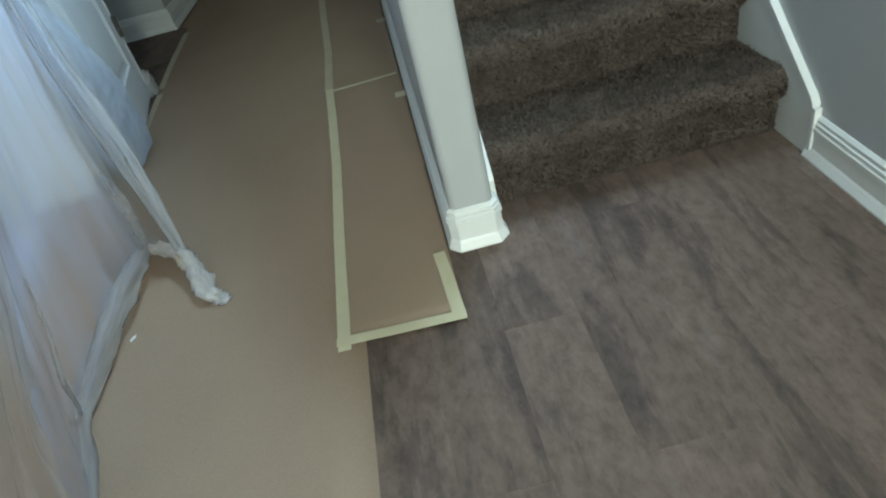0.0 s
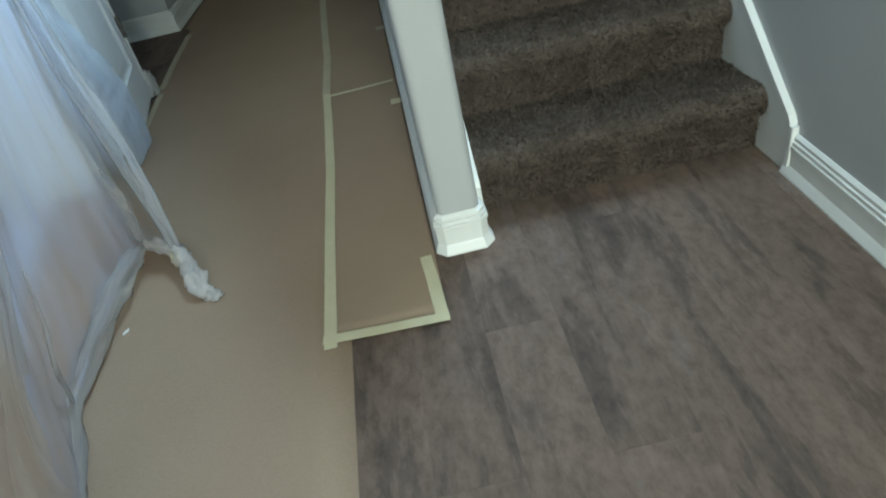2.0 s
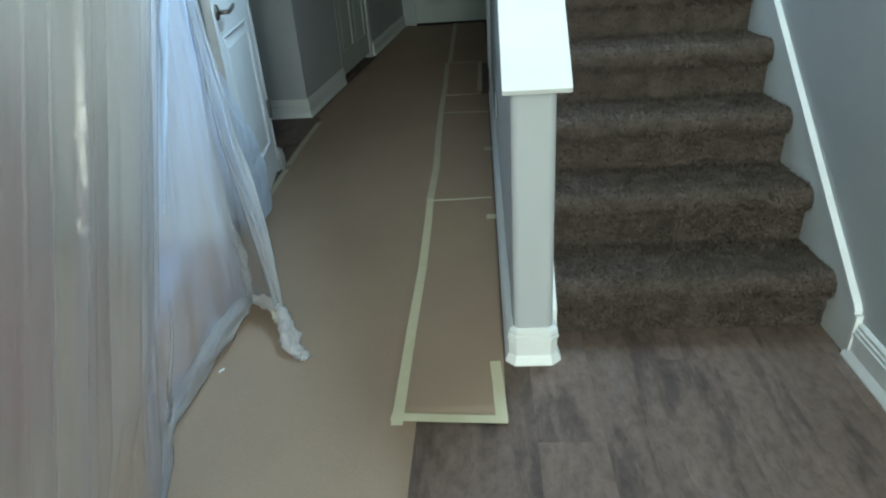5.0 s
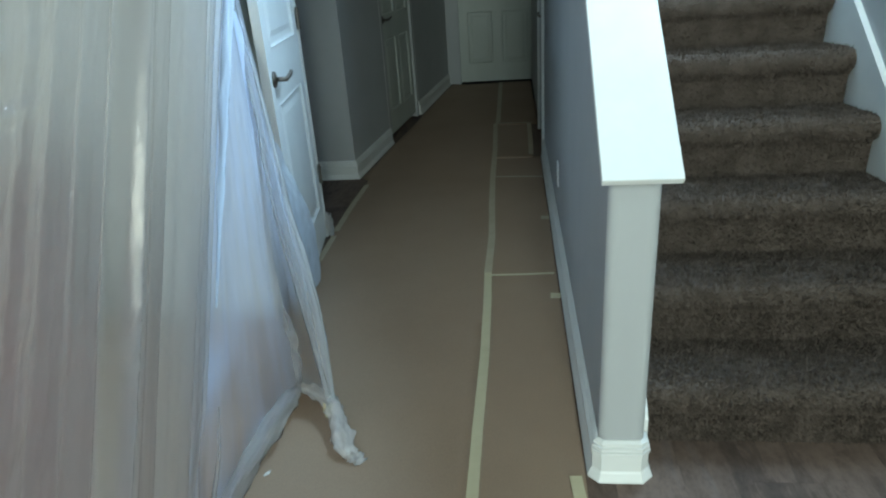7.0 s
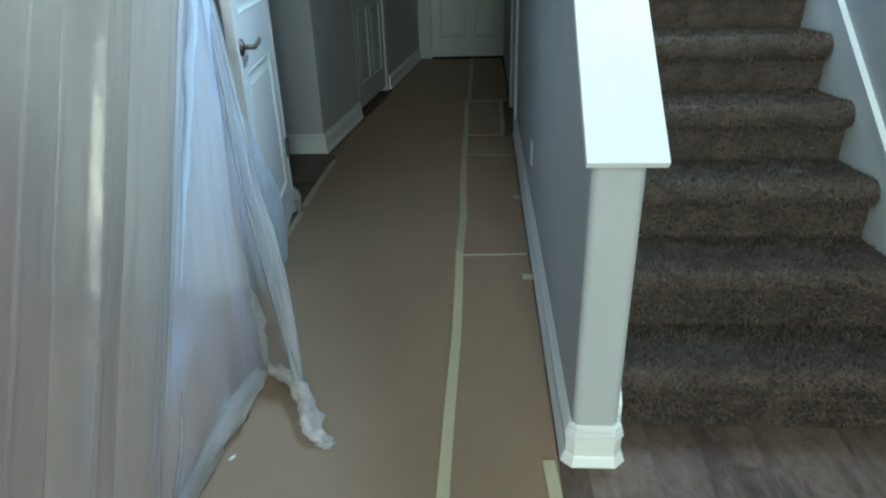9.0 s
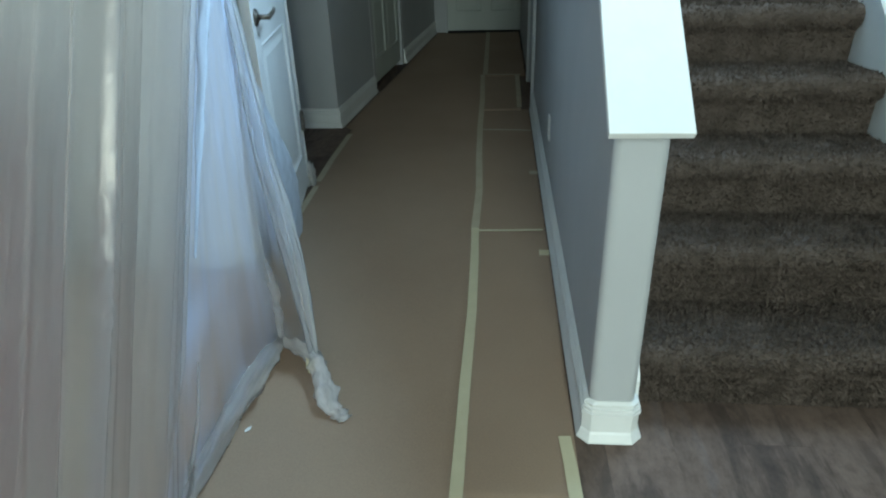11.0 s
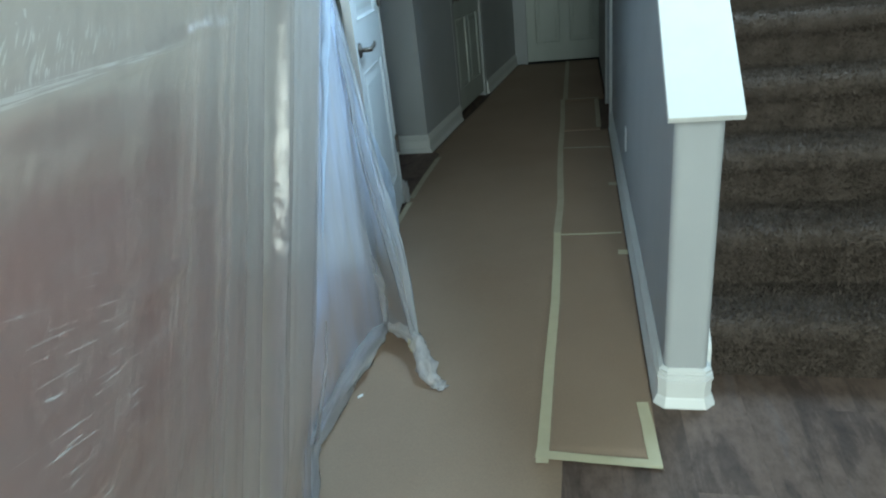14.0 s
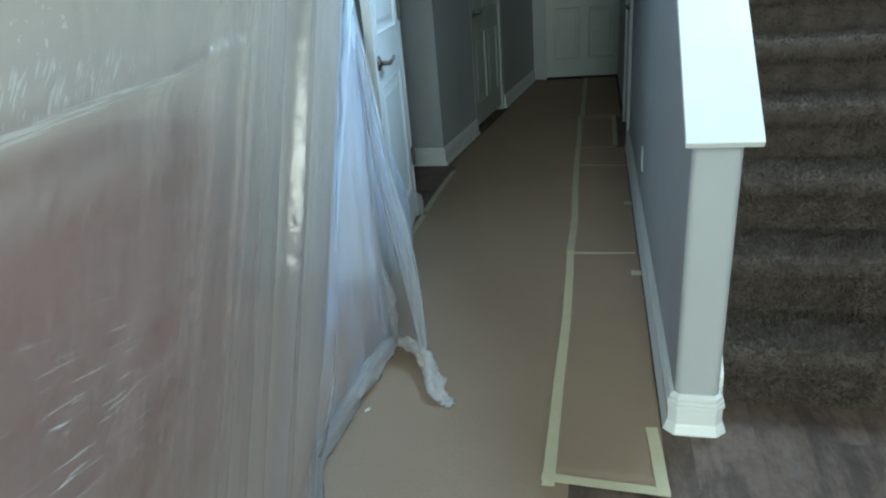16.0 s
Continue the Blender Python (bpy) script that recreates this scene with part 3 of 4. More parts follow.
def door(name, m, w, h, cols, rows, label, casing=0.06, handle=None, hinge_side=None, kind="structure", paint=None, gap=0.018):
    """A moulded panel door with its casing. Own frame: x along the wall, y outward, z up; x = 0 at one jamb."""
    top = new(name)
    tagged(top, label, "door", kind=kind)
    paint = paint or M_DOOR
    stile = 0.095
    leaf = bmesh.new()
    pw = (w - stile * (cols + 1)) / cols
    y0, y1 = -0.036, 0.0
    for c in range(cols + 1):
        x = c * (pw + stile)
        box(leaf, x, y0, gap, x + stile, y1, h)
    zs = [gap] + [z for r in rows for z in r] + [h]
    for c in range(cols):
        x = stile + c * (pw + stile)
        for a, b in zip(zs[::2], zs[1::2]):
            box(leaf, x, y0, a, x + pw, y1, b)
        for r in rows:
            box(leaf, x, y0, r[0], x + pw, -0.012, r[1])
    body = part("leaf", leaf, paint, top)
    for c in range(cols):
        x = stile + c * (pw + stile)
        for r in rows:
            part("panel", panel_bm(x, x + pw, r[0], r[1], 0.0005), paint, body)
    if casing:
        prof = [(0.003, -0.012), (0.003, 0.010), (0.012, 0.015), (casing * 0.6, 0.013), (casing - 0.012, 0.019), (casing, 0.019), (casing, -0.012)]
        for x, s in ((0.0, -1), (w, 1)):
            bm = bmesh.new()
            prism(bm, [(x + s * p, q) for p, q in prof], "z", 0.0, h + 0.012)
            part("casing", bm, M_WHITE, top)
        bm = boxes((-casing, -0.012, h + 0.012, w + casing, 0.018, h + 0.012 + casing), bevel=0.003)
        part("casing", bm, M_WHITE, top)
    if handle:
        x, z, s = handle
        hd = new("door_handle")
        hd.parent = top
        lever_handle(hd, x, 0.0, z, (0, 1), (s, 0))
    if hinge_side is not None:
        x = w if hinge_side else 0.0
        for z in (0.31, 1.08, h - 0.22):
            bm = bmesh.new()
            cylinder(bm, (x - 0.004, 0.012, z), (x - 0.004, 0.012, z + 0.10), 0.0085, n=12)
            box(bm, x - 0.014, -0.001, z, x + 0.001, 0.0025, z + 0.09)
            part("hinge", bm, M_METAL, top, "dull metal hinge")
    top.matrix_world = m
    return top


def on_wall(x, y, direction):
    """A frame on a wall: origin at (x, y), own x along the direction (degrees), own y to its left."""
    return Matrix.Translation((x, y, 0)) @ Matrix.Rotation(radians(direction), 4, "Z")


# the closet door in the hall's near wall
structure(part("wall_closet", boxes((-1.37, 0.90, -0.006, -1.252, 1.04, HALL_H), (-1.37, 1.772, -0.006, -1.252, 1.785, HALL_H), (-1.37, 1.02, 2.05, -1.252, 1.772, HALL_H),
                                    (-4.5, 0.90, -0.006, -1.37, 1.02, HALL_H), (-2.6, 1.665, -0.006, -1.37, 1.785, HALL_H), (-1.8, 1.02, -0.006, -1.7, 1.665, HALL_H)), M_WALL), "light grey hall wall round the closet", "wall")
# filler panel added so the slit beside the ajar door reads white, not dark
structure(part("trim_closet_filler", boxes((-1.30, 1.046, 0.0, -1.247, 1.42, 2.05)), M_WHITE), "white filler panel added behind the ajar closet door", "door jamb")
ROWS2 = [(0.20, 0.85), (1.06, 1.92)]
door("door_1", on_wall(-1.238, 1.766, -82), 0.735, 2.03, 1, ROWS2, "white moulded closet door with a bronze lever, slightly ajar", casing=0.0, handle=(0.672, 0.95, -1), hinge_side=0)
for y0, y1 in ((0.965, 1.045), (1.774, 1.789)):
    bm = bmesh.new()
    prism(bm, [(-1.252, y0), (-1.236, y0), (-1.233, y0 + 0.006), (-1.239, y1), (-1.30, y1 - 0.002), (-1.30, y0 + 0.01), (-1.252, y0 + 0.01)] if y1 < 1.5 else
          [(-1.30, y0), (-1.239, y0), (-1.233, y1 - 0.004), (-1.236, y1), (-1.252, y1), (-1.252, y1 - 0.006), (-1.30, y1 - 0.006)], "z", 0.0, 2.1)
    structure(part("trim_closet_casing", bm, M_WHITE), "white casing of the closet door", "door casing")

# the recess beyond it and the angled hall wall
A0 = Vector((-1.302, 2.822))
A1 = Vector((-0.978, 6.40))
AD = (A1 - A0).normalized()
A_ANG = math.degrees(math.atan2(AD.y, AD.x))
AL = (A1 - A0).length
DOOR_A, DOOR_B = 0.985, 1.925
left = new("wall_hall_west")
structure(left, "light grey painted hall wall", "wall")
bm = boxes((0, 0, -0.006, DOOR_A, 0.12, HALL_H), (DOOR_B, 0, -0.006, AL + 0.05, 0.12, HALL_H), (DOOR_A, 0, 2.05, DOOR_B, 0.12, HALL_H))
part("plaster", bm, M_WALL, left)
left.matrix_world = on_wall(A0.x, A0.y, A_ANG)
# the last box is unseen, added to block sky light under door_2
structure(part("wall_recess", boxes((-2.72, 2.822, -0.006, -1.305, 2.94, HALL_H), (-2.72, 1.785, -0.006, -2.6, 2.822, HALL_H), (-2.72, 2.94, -0.006, -2.6, 6.86, HALL_H)), M_WALL), "light grey wall of the side recess", "wall")
bm = bmesh.new()
pa = A0 + AD * (DOOR_A - 0.06)
sweep(bm, BASE_PROFILE, [(-2.6, A0.y), (A0.x, A0.y), (pa.x, pa.y)], side=-1)
structure(part("baseboard_recess", bm, M_WHITE), "white moulded baseboard round the hall corner", "baseboard")
bm = bmesh.new()
pb = A0 + AD * (DOOR_B + 0.06)
sweep(bm, BASE_PROFILE, [(pb.x, pb.y), (A1.x, A1.y)], side=-1)
structure(part("baseboard_hall", bm, M_WHITE), "white moulded baseboard", "baseboard")
pd = A0 + AD * DOOR_B
ROWS6 = [(0.22, 0.80), (0.98, 1.60), (1.72, 1.92)]
door("door_2", on_wall(pd.x + 0.0, pd.y, A_ANG + 180) @ Matrix.Translation((0, -0.018, 0)), DOOR_B - DOOR_A, 2.03, 2, ROWS6, "greenish moulded hall door, darkened for the dim hall, shut", handle=(DOOR_B - DOOR_A - 0.065, 0.95, -1), paint=M_DOOR_DIM, gap=0.045)

# the end of the hall
# the last two boxes are unseen light blockers added behind the end wall
structure(part("wall_north", boxes((-1.35, END_Y, -0.006, -0.832, END_Y + 0.12, FOYER_H), (0.052, END_Y, -0.006, WALL_R + 0.12, END_Y + 0.12, FOYER_H),
                                   (-0.832, END_Y, 2.05, 0.052, END_Y + 0.12, FOYER_H), (-2.72, 6.86, -0.006, WALL_R + 0.12, 6.98, HALL_H), (WALL_R, END_Y + 0.12, -0.006, WALL_R + 0.12, 6.86, HALL_H)), M_WALL), "light grey end wall of the hall", "wall")
door("door_3", on_wall(0.05, END_Y + 0.02, 180), 0.88, 2.03, 2, ROWS6, "greenish six-panel door at the end of the hall, darkened for the shade there, shut", casing=0.085, paint=M_DOOR_DIM)

# the doorway in the stair wall
door("door_4", on_wall(0.022, 3.287, 90), 0.741, 2.03, 2, ROWS6, "white moulded door under the stairs, shut", casing=0.0, handle=(0.07, 0.95, 1))
bm = bmesh.new()
for y0, y1 in ((3.217, 3.287), (4.028, 4.095)):
    box(bm, -0.019, y0, 0.0, 0.0, y1, 2.12, bevel=0.004)
structure(part("trim_door_casing", bm, M_WHITE), "white door casing on the stair wall", "door casing")

# outlet on the low wall
outlet = tagged(new("wall_outlet"), "white duplex power outlet low on the grey wall", "outlet")
outlet.location = (0, 1.70, 0.34)
bm = boxes((-0.0065, -0.036, -0.058, 0.0, 0.036, 0.058), bevel=0.002)
part("cover_plate", bm, M_PLATE, outlet)
for dz in (-0.02, 0.02):
    bm = boxes((-0.0085, -0.017, dz - 0.014, -0.0062, 0.017, dz + 0.014), bevel=0.001)
    so = part("socket", bm, M_PLATE, outlet)
    bm = boxes((-0.0088, -0.008, dz - 0.005, -0.0083, -0.005, dz + 0.006), (-0.0088, 0.005, dz - 0.005, -0.0083, 0.008, dz + 0.006))
    part("slots", bm, M_DARK, so)


# ---- floor paper and tape ----
def paper_sheet(name, outline_fn, x0, x1, y0, y1, z, label):
    nx, ny = 40, max(8, int((y1 - y0) / 0.06))
    verts, faces = [], []
    for j in range(ny + 1):
        for i in range(nx + 1):
            y = y0 + (y1 - y0) * j / ny
            lo, hi = outline_fn(y, x0, x1)
            x = lo + (hi - lo) * i / nx
            e = 0.0018 * max(0.0, noise.noise((x * 1.6, y * 1.1, z * 40)))
            verts.append((x, y, z + e))
    for j in range(ny):
        for i in range(nx):
            k = j * (nx + 1) + i
            faces.append((k, k + 1, k + nx + 2, k + nx + 1))
    ob = mesh_ob(name, verts, faces, M_PAPER, True)
    so = ob.modifiers.new("thickness", "SOLIDIFY")
    so.thickness, so.offset = 0.0009, 1.0
    return tagged(ob, label, "floor paper")


def main_edges(y, x0, x1):
    lo = x0
    if y < 0.86:
        lo = -4.45
    if y > 1.15:
        lo = -1.213
    if y > 2.78:
        lo = -1.262 + (y - 2.78) * AD.x / AD.y
    return lo + 0.004 * math.sin(y * 3.1), x1 + 0.003 * math.sin(y * 2.3)


def straight(y, x0, x1):
    return x0, x1


paper_sheet("floor_paper", main_edges, -1.22, -0.287, -4.0, 6.36, 0.0012, "brown builder's paper laid along the hall floor")
paper_sheet("floor_paper", straight, -0.345, -0.033, -0.262, 3.2, 0.0042, "narrow strip of brown builder's paper beside the low wall")
paper_sheet("floor_paper", straight, -0.350, -0.085, 3.17, 4.25, 0.0052, "strip of brown builder's paper along the hall")
paper_sheet("floor_paper", straight, -0.350, -0.02, 4.2, 6.36, 0.0066, "strip of brown builder's paper at the hall's end")


def tape(path, width, z, mat, label, seed=0):
    """A strip of tape laid along a path, with slightly uneven edges and thickness."""
    pts = []
    for a, b in zip(path, path[1:]):
        a, b = Vector(a), Vector(b)
        n = max(2, int((b - a).length / 0.03))
        pts += [a.lerp(b, k / n) for k in range(n)]
    pts.append(Vector(path[-1]))
    bm = bmesh.new()
    rows = []
    for i, p in enumerate(pts):
        d = (pts[min(i + 1, len(pts) - 1)] - pts[max(i - 1, 0)]).normalized()
        s = Vector((-d.y, d.x))
        wl = width / 2 + 0.0012 * noise.noise((p.x * 30 + seed, p.y * 30, 1))
        wr = width / 2 + 0.0012 * noise.noise((p.x * 30 + seed, p.y * 30, 5))
        lift = 0.0008 * max(0, noise.noise((p.x * 14, p.y * 14, seed)))
        rows.append([bm.verts.new((p.x + s.x * o, p.y + s.y * o, h)) for o, h in ((wl, z), (wl, z + 0.0006 + lift), (-wr, z + 0.0006 + lift), (-wr, z))])
    for a, b in zip(rows, rows[1:]):
        for j in range(4):
            bm.faces.new((a[j], a[(j + 1) % 4], b[(j + 1) % 4], b[j]))
    bm.faces.new(rows[0])
    bm.faces.new(rows[-1][::-1])
    return tagged(part("masking_tape", bm, mat), label, "tape", "tape on the floor paper")


TZ = 0.0072
tape([(-0.343, -0.285), (-0.340, 0.2), (-0.334, 0.6), (-0.338, 1.0), (-0.345, 1.30)], 0.034, TZ, M_TAPE, "pale yellow masking tape over the paper seam", 1)
tape([(-0.345, 1.28), (-0.338, 1.7), (-0.352, 2.2), (-0.362, 2.73), (-0.362, 3.4), (-0.378, 4.26)], 0.036, TZ + 0.0016, M_TAPE_OLD, "dull masking tape over the paper seam", 2)
tape([(-0.356, 4.25), (-0.360, 5.2), (-0.364, 6.34)], 0.04, TZ + 0.0032, M_TAPE_OLD, "dull masking tape over the far paper seam", 3)
tape([(-0.362, -0.252), (-0.2, -0.262), (-0.030, -0.270)], 0.031, TZ + 0.0018, M_TAPE, "pale yellow masking tape across the paper's end", 4)
tape([(-0.047, -0.280), (-0.052, -0.15), (-0.060, -0.012)], 0.034, TZ + 0.0034, M_TAPE, "short piece of pale yellow masking tape by the post", 5)
tape([(-0.345, 1.250), (-0.2, 1.252), (-0.045, 1.262)], 0.018, TZ + 0.0032, M_TAPE, "narrow masking tape across the paper strip", 6)
tape([(-0.362, 2.722), (-0.2, 2.715), (-0.030, 2.700)], 0.020, TZ + 0.0036, M_TAPE_OLD, "narrow masking tape across the paper strip", 7)
tape([(-0.375, 4.255), (-0.2, 4.250), (-0.060, 4.245)], 0.026, TZ + 0.0052, M_TAPE_OLD, "narrow masking tape across the paper strip", 8)
tape([(-0.072, 1.050), (-0.030, 1.048)], 0.048, TZ + 0.001, M_TAPE, "small tab of masking tape against the baseboard", 9)
tape([(-0.075, 1.965), (-0.030, 1.962)], 0.052, TZ + 0.001, M_TAPE_OLD, "small tab of masking tape against the baseboard", 10)
tape([(-0.095, 3.25), (-0.090, 3.7), (-0.088, 4.22)], 0.035, TZ + 0.001, M_TAPE_OLD, "masking tape along the doorway", 11)
tape([(-1.205, 1.16), (-1.196, 1.45), (-1.200, 1.78)], 0.030, TZ - 0.004, M_TAPE_OLD, "masking tape along the closet door", 12)
tape([(-1.207, 1.84), (-1.210, 2.2), (-1.200, 2.66)], 0.034, TZ - 0.004, M_TAPE_OLD, "masking tape along the side recess", 13)

scrap_bm = bmesh.new()
prism(scrap_bm, [(-0.013, -0.004), (0.004, -0.006), (0.014, 0.003), (0.003, 0.005), (-0.010, 0.002)], "z", 0.0, 0.0025)
scrap = tagged(part("paper_scrap", scrap_bm, M_SCRAP), "tiny white torn scrap on brown paper", "scrap")
scrap.location = (-0.942, -0.02, 0.0035)
scrap.rotation_euler = (0, 0, 0.9)


# ---- plastic sheeting ----
curtain = tagged(new("plastic_sheet"), "translucent milky plastic dust sheet hanging from the ceiling", "plastic sheet")


def sheet_x(y, z):
    return -0.738 - 0.28 * (y + 0.759) + 0.12 * (z - 0.8)


def fold_depth(u):
    """Deep upright folds towards the free edge, shallow ones further off."""
    near = 1 / (1 + math.exp(-(u + 1.15) * 7))
    d = 0.011 * math.sin(u * 31 + 1.6 * math.sin(u * 9)) + 0.0045 * math.sin(u * 67 + 2.0) + 0.0012 * math.sin(u * 141)
    d += 0.034 * math.exp(-((u + 0.41) / 0.045) ** 2) + 0.022 * math.exp(-((u + 0.18) / 0.022) ** 2)
    v = u + 0.06
    pleat = 0.014 * math.sin(v * 31 + 1.6 * math.sin(v * 9)) + 0.006 * math.sin(v * 67 + 2.0) + 0.0035 * math.sin(v * 141) + 0.038 * math.exp(-((v + 0.770) / 0.030) ** 2)
    w = math.exp(-((v + 0.71) / 0.12) ** 4)
    d += (pleat - d) * w
    return d * near


def crease_relief(u, y, z):
    """The film's own marks: a level crease with short puckers over it, and slanting stretch marks lower down."""
    d = 0.0
    if u < -0.95:
        k = min(1.0, (-0.95 - u) / 0.25)
        d += k * 0.003 * math.exp(-((z - 1.231 - 0.003 * math.sin(y * 17)) / 0.006) ** 2)
        pucker = max(0.0, noise.noise((y * 95, z * 9, 4.0)) - 0.05)
        d += k * 0.0022 * pucker * math.exp(-((z - 1.250) / 0.013) ** 2)
        d += k * 0.003 * max(0.0, noise.noise((y * 60, z * 25, 8.0)) - 0.25) * math.exp(-((z - 1.285) / 0.02) ** 2)
        slant = noise.noise(((z + 0.25 * y) * 62, y * 7, 2.0))
        d += k * 0.004 * max(0.0, slant - 0.18) * math.exp(-((z - 1.04) / 0.15) ** 2)
        d += k * 0.0035 * noise.noise(((z + 0.12 * y) * 26, y * 3.5, 6.0))
    near = math.exp(-((u + 0.790) / 0.045) ** 2) * math.exp(-((z - 0.80) / 0.26) ** 4)
    d += near * (0.0035 * noise.noise((u * 60, z * 34, 1.0)) + 0.0040 * noise.noise((u * 110, z * 85, 6.0)))
    return d


FOOT = [(-0.815, -0.92, 0.0), (-0.862, -0.755, 0.0), (-0.910, -0.53, 0.0), (-1.000, -0.287, 0.0)]


def along(points, s):
    s = max(0.0, min(0.9999, s)) * (len(points) - 1)
    k = int(s)
    return Vector(points[k]).lerp(Vector(points[k + 1]), s - k)


def main_film():
    nu = 640
    levels = [0.012 + 0.84 * k / 34 for k in range(34)] + [0.852 + 0.468 * k / 90 for k in range(90)] + [1.32 + 1.27 * k / 30 for k in range(31)]
    verts, faces, uv, sheer = [], [], [], []
    for i in range(nu + 1):
        s = i / nu
        u = -2.9 + 2.944 * s ** 0.75
        for z in levels:
            rake = 0.70 + 0.25 * max(0.0, 1 + u / 0.6) if u > -0.6 else 0.70
            ze = z if z < 1.7 else 1.7 + (z - 1.7) * 0.35
            y = u + rake * (ze - 0.8)
            grow = 0.40 + 0.60 * min(1.0, z / 0.9)
            d = fold_depth(u + 0.012 * noise.noise((u * 3, z * 1.5, 2))) * grow
            up = max(0.0, min(1.0, (u + 1.35) / 0.4))
            d += 0.010 * noise.noise((u * 4.5, z * 1.3, 7)) + 0.0012 * up * noise.noise((u * 40, z * 5, 3)) + 0.0008 * noise.noise((u * 90, z * 60, 9))
            d += crease_relief(u, y, z)
            x = sheet_x(y, z) + d
            if z < 0.45 and u > -1.0:
                w = (1 - z / 0.45) * min(1.0, (u + 1.0) / 0.4)
                f = along(FOOT, (u + 0.57) / 0.614)
                x, y = x + (f.x + 0.15 * d - x) * w, y + (f.y - y) * w
            verts.append((max(x, -1.235) if y > 1.1 else x, y - d * 0.25, z))
            uv.append((u * up + z * (1 - up), z * up + u * (1 - up)))
            high = max(0.0, min(1.0, (z - 0.55) / 0.3))
            # bright folds that face the light, painted in as extra milkiness
            lit_folds = 0.30 * math.exp(-((u + 0.77) / 0.055) ** 4) + high * (0.34 * math.exp(-((u + 0.41) / 0.045) ** 2) + 0.28 * math.exp(-((u + 0.18) / 0.024) ** 2))
            sheer.append(0.20 - (0.17 + lit_folds) * up)
    m = len(levels)
    for i in range(nu):
        for j in range(m - 1):
            k = i * m + j
            faces.append((k, k + m, k + m + 1, k + 1))
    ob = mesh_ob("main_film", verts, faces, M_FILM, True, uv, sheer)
    ob.parent = curtain
    return ob


HEM = [(-0.82, -0.90, 0.012), (-0.862, -0.755, 0.014), (-0.910, -0.53, 0.018), (-1.000, -0.287, 0.022), (-0.985, -0.10, 0.045), (-0.962, 0.075, 0.065), (-0.945, 0.22, 0.068), (-0.940, 0.325, 0.062)]


def flap_film(name, s0, s1, lo, hi, mat):
    """The loose flap behind the main film's edge, gathered at its foot into the rolled hem and the knot."""
    nu, nv = int(150 * (s1 - s0)), (90 if hi > 1 else 30)
    foot = [Vector(p) for p in HEM[1:]] + [Vector((-0.90, 0.30, 0.058)), Vector((-0.815, 0.245, 0.060))]
    verts, faces, uv, sheer = [], [], [], []
    for i in range(nu + 1):
        s = s0 + (s1 - s0) * i / nu
        b = along(foot, s)
        a12 = Vector((-1.085, 0.36, 1.2)).lerp(Vector((-1.190, 0.975, 1.2)), s ** 0.9)
        for j in range(nv + 1):
            v = j / nv
            z0 = max(lo, b.z) if lo else b.z
            z = z0 + (hi - z0) * v
            f = (z - b.z) / (1.2 - b.z)
            g = f if f < 1.05 else 1.05 + 0.10 * math.tanh((f - 1.05) / 0.10)
            p = b.lerp(a12, g) if g <= 1 else a12 + (a12 - b) * (g - 1)
            belly = 0.045 * math.sin(math.pi * min(1, s)) * math.exp(-((z - 0.5) / 0.45) ** 2)
            d = 0.012 * math.sin(s * 21 + 1.5 * math.sin(s * 5)) * (0.4 + 0.6 * f) + 0.012 * noise.noise((s * 5, z * 2, 3)) + 0.004 * noise.noise((s * 16, z * 9, 5)) * (1.6 - min(1.5, f))
            d += 0.0035 * (1 - abs(noise.noise((s * 22, z * 2.5, 21)))) * min(1.0, f * 2) + 0.0015 * noise.noise((s * 45, z * 30, 8))
            verts.append((p.x + d - belly * 0.3, p.y - 0.3 * d, z))
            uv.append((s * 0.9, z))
            gap = max(0.0, min(1.0, (s - 0.80) / 0.06)) * max(0.0, min(1.0, (0.36 - z) / 0.16))
            doubled = max(0.0, min(1.0, (0.45 - s) / 0.15)) * math.exp(-((z - 0.36) / 0.07) ** 2)
            sheer.append(0.6 * gap - 0.34 * doubled - 0.28 * math.exp(-((s - 0.88) / 0.09) ** 2) * max(0.0, min(1.0, (z - 0.3) * 4)))
    m = nv + 1
    for i in range(nu):
        for j in range(nv):
            k = i * m + j
            faces.append((k, k + m, k + m + 1, k + 1))
    ob = mesh_ob(name, verts, faces, mat, True, uv, sheer)
    ob.parent = curtain
    return ob


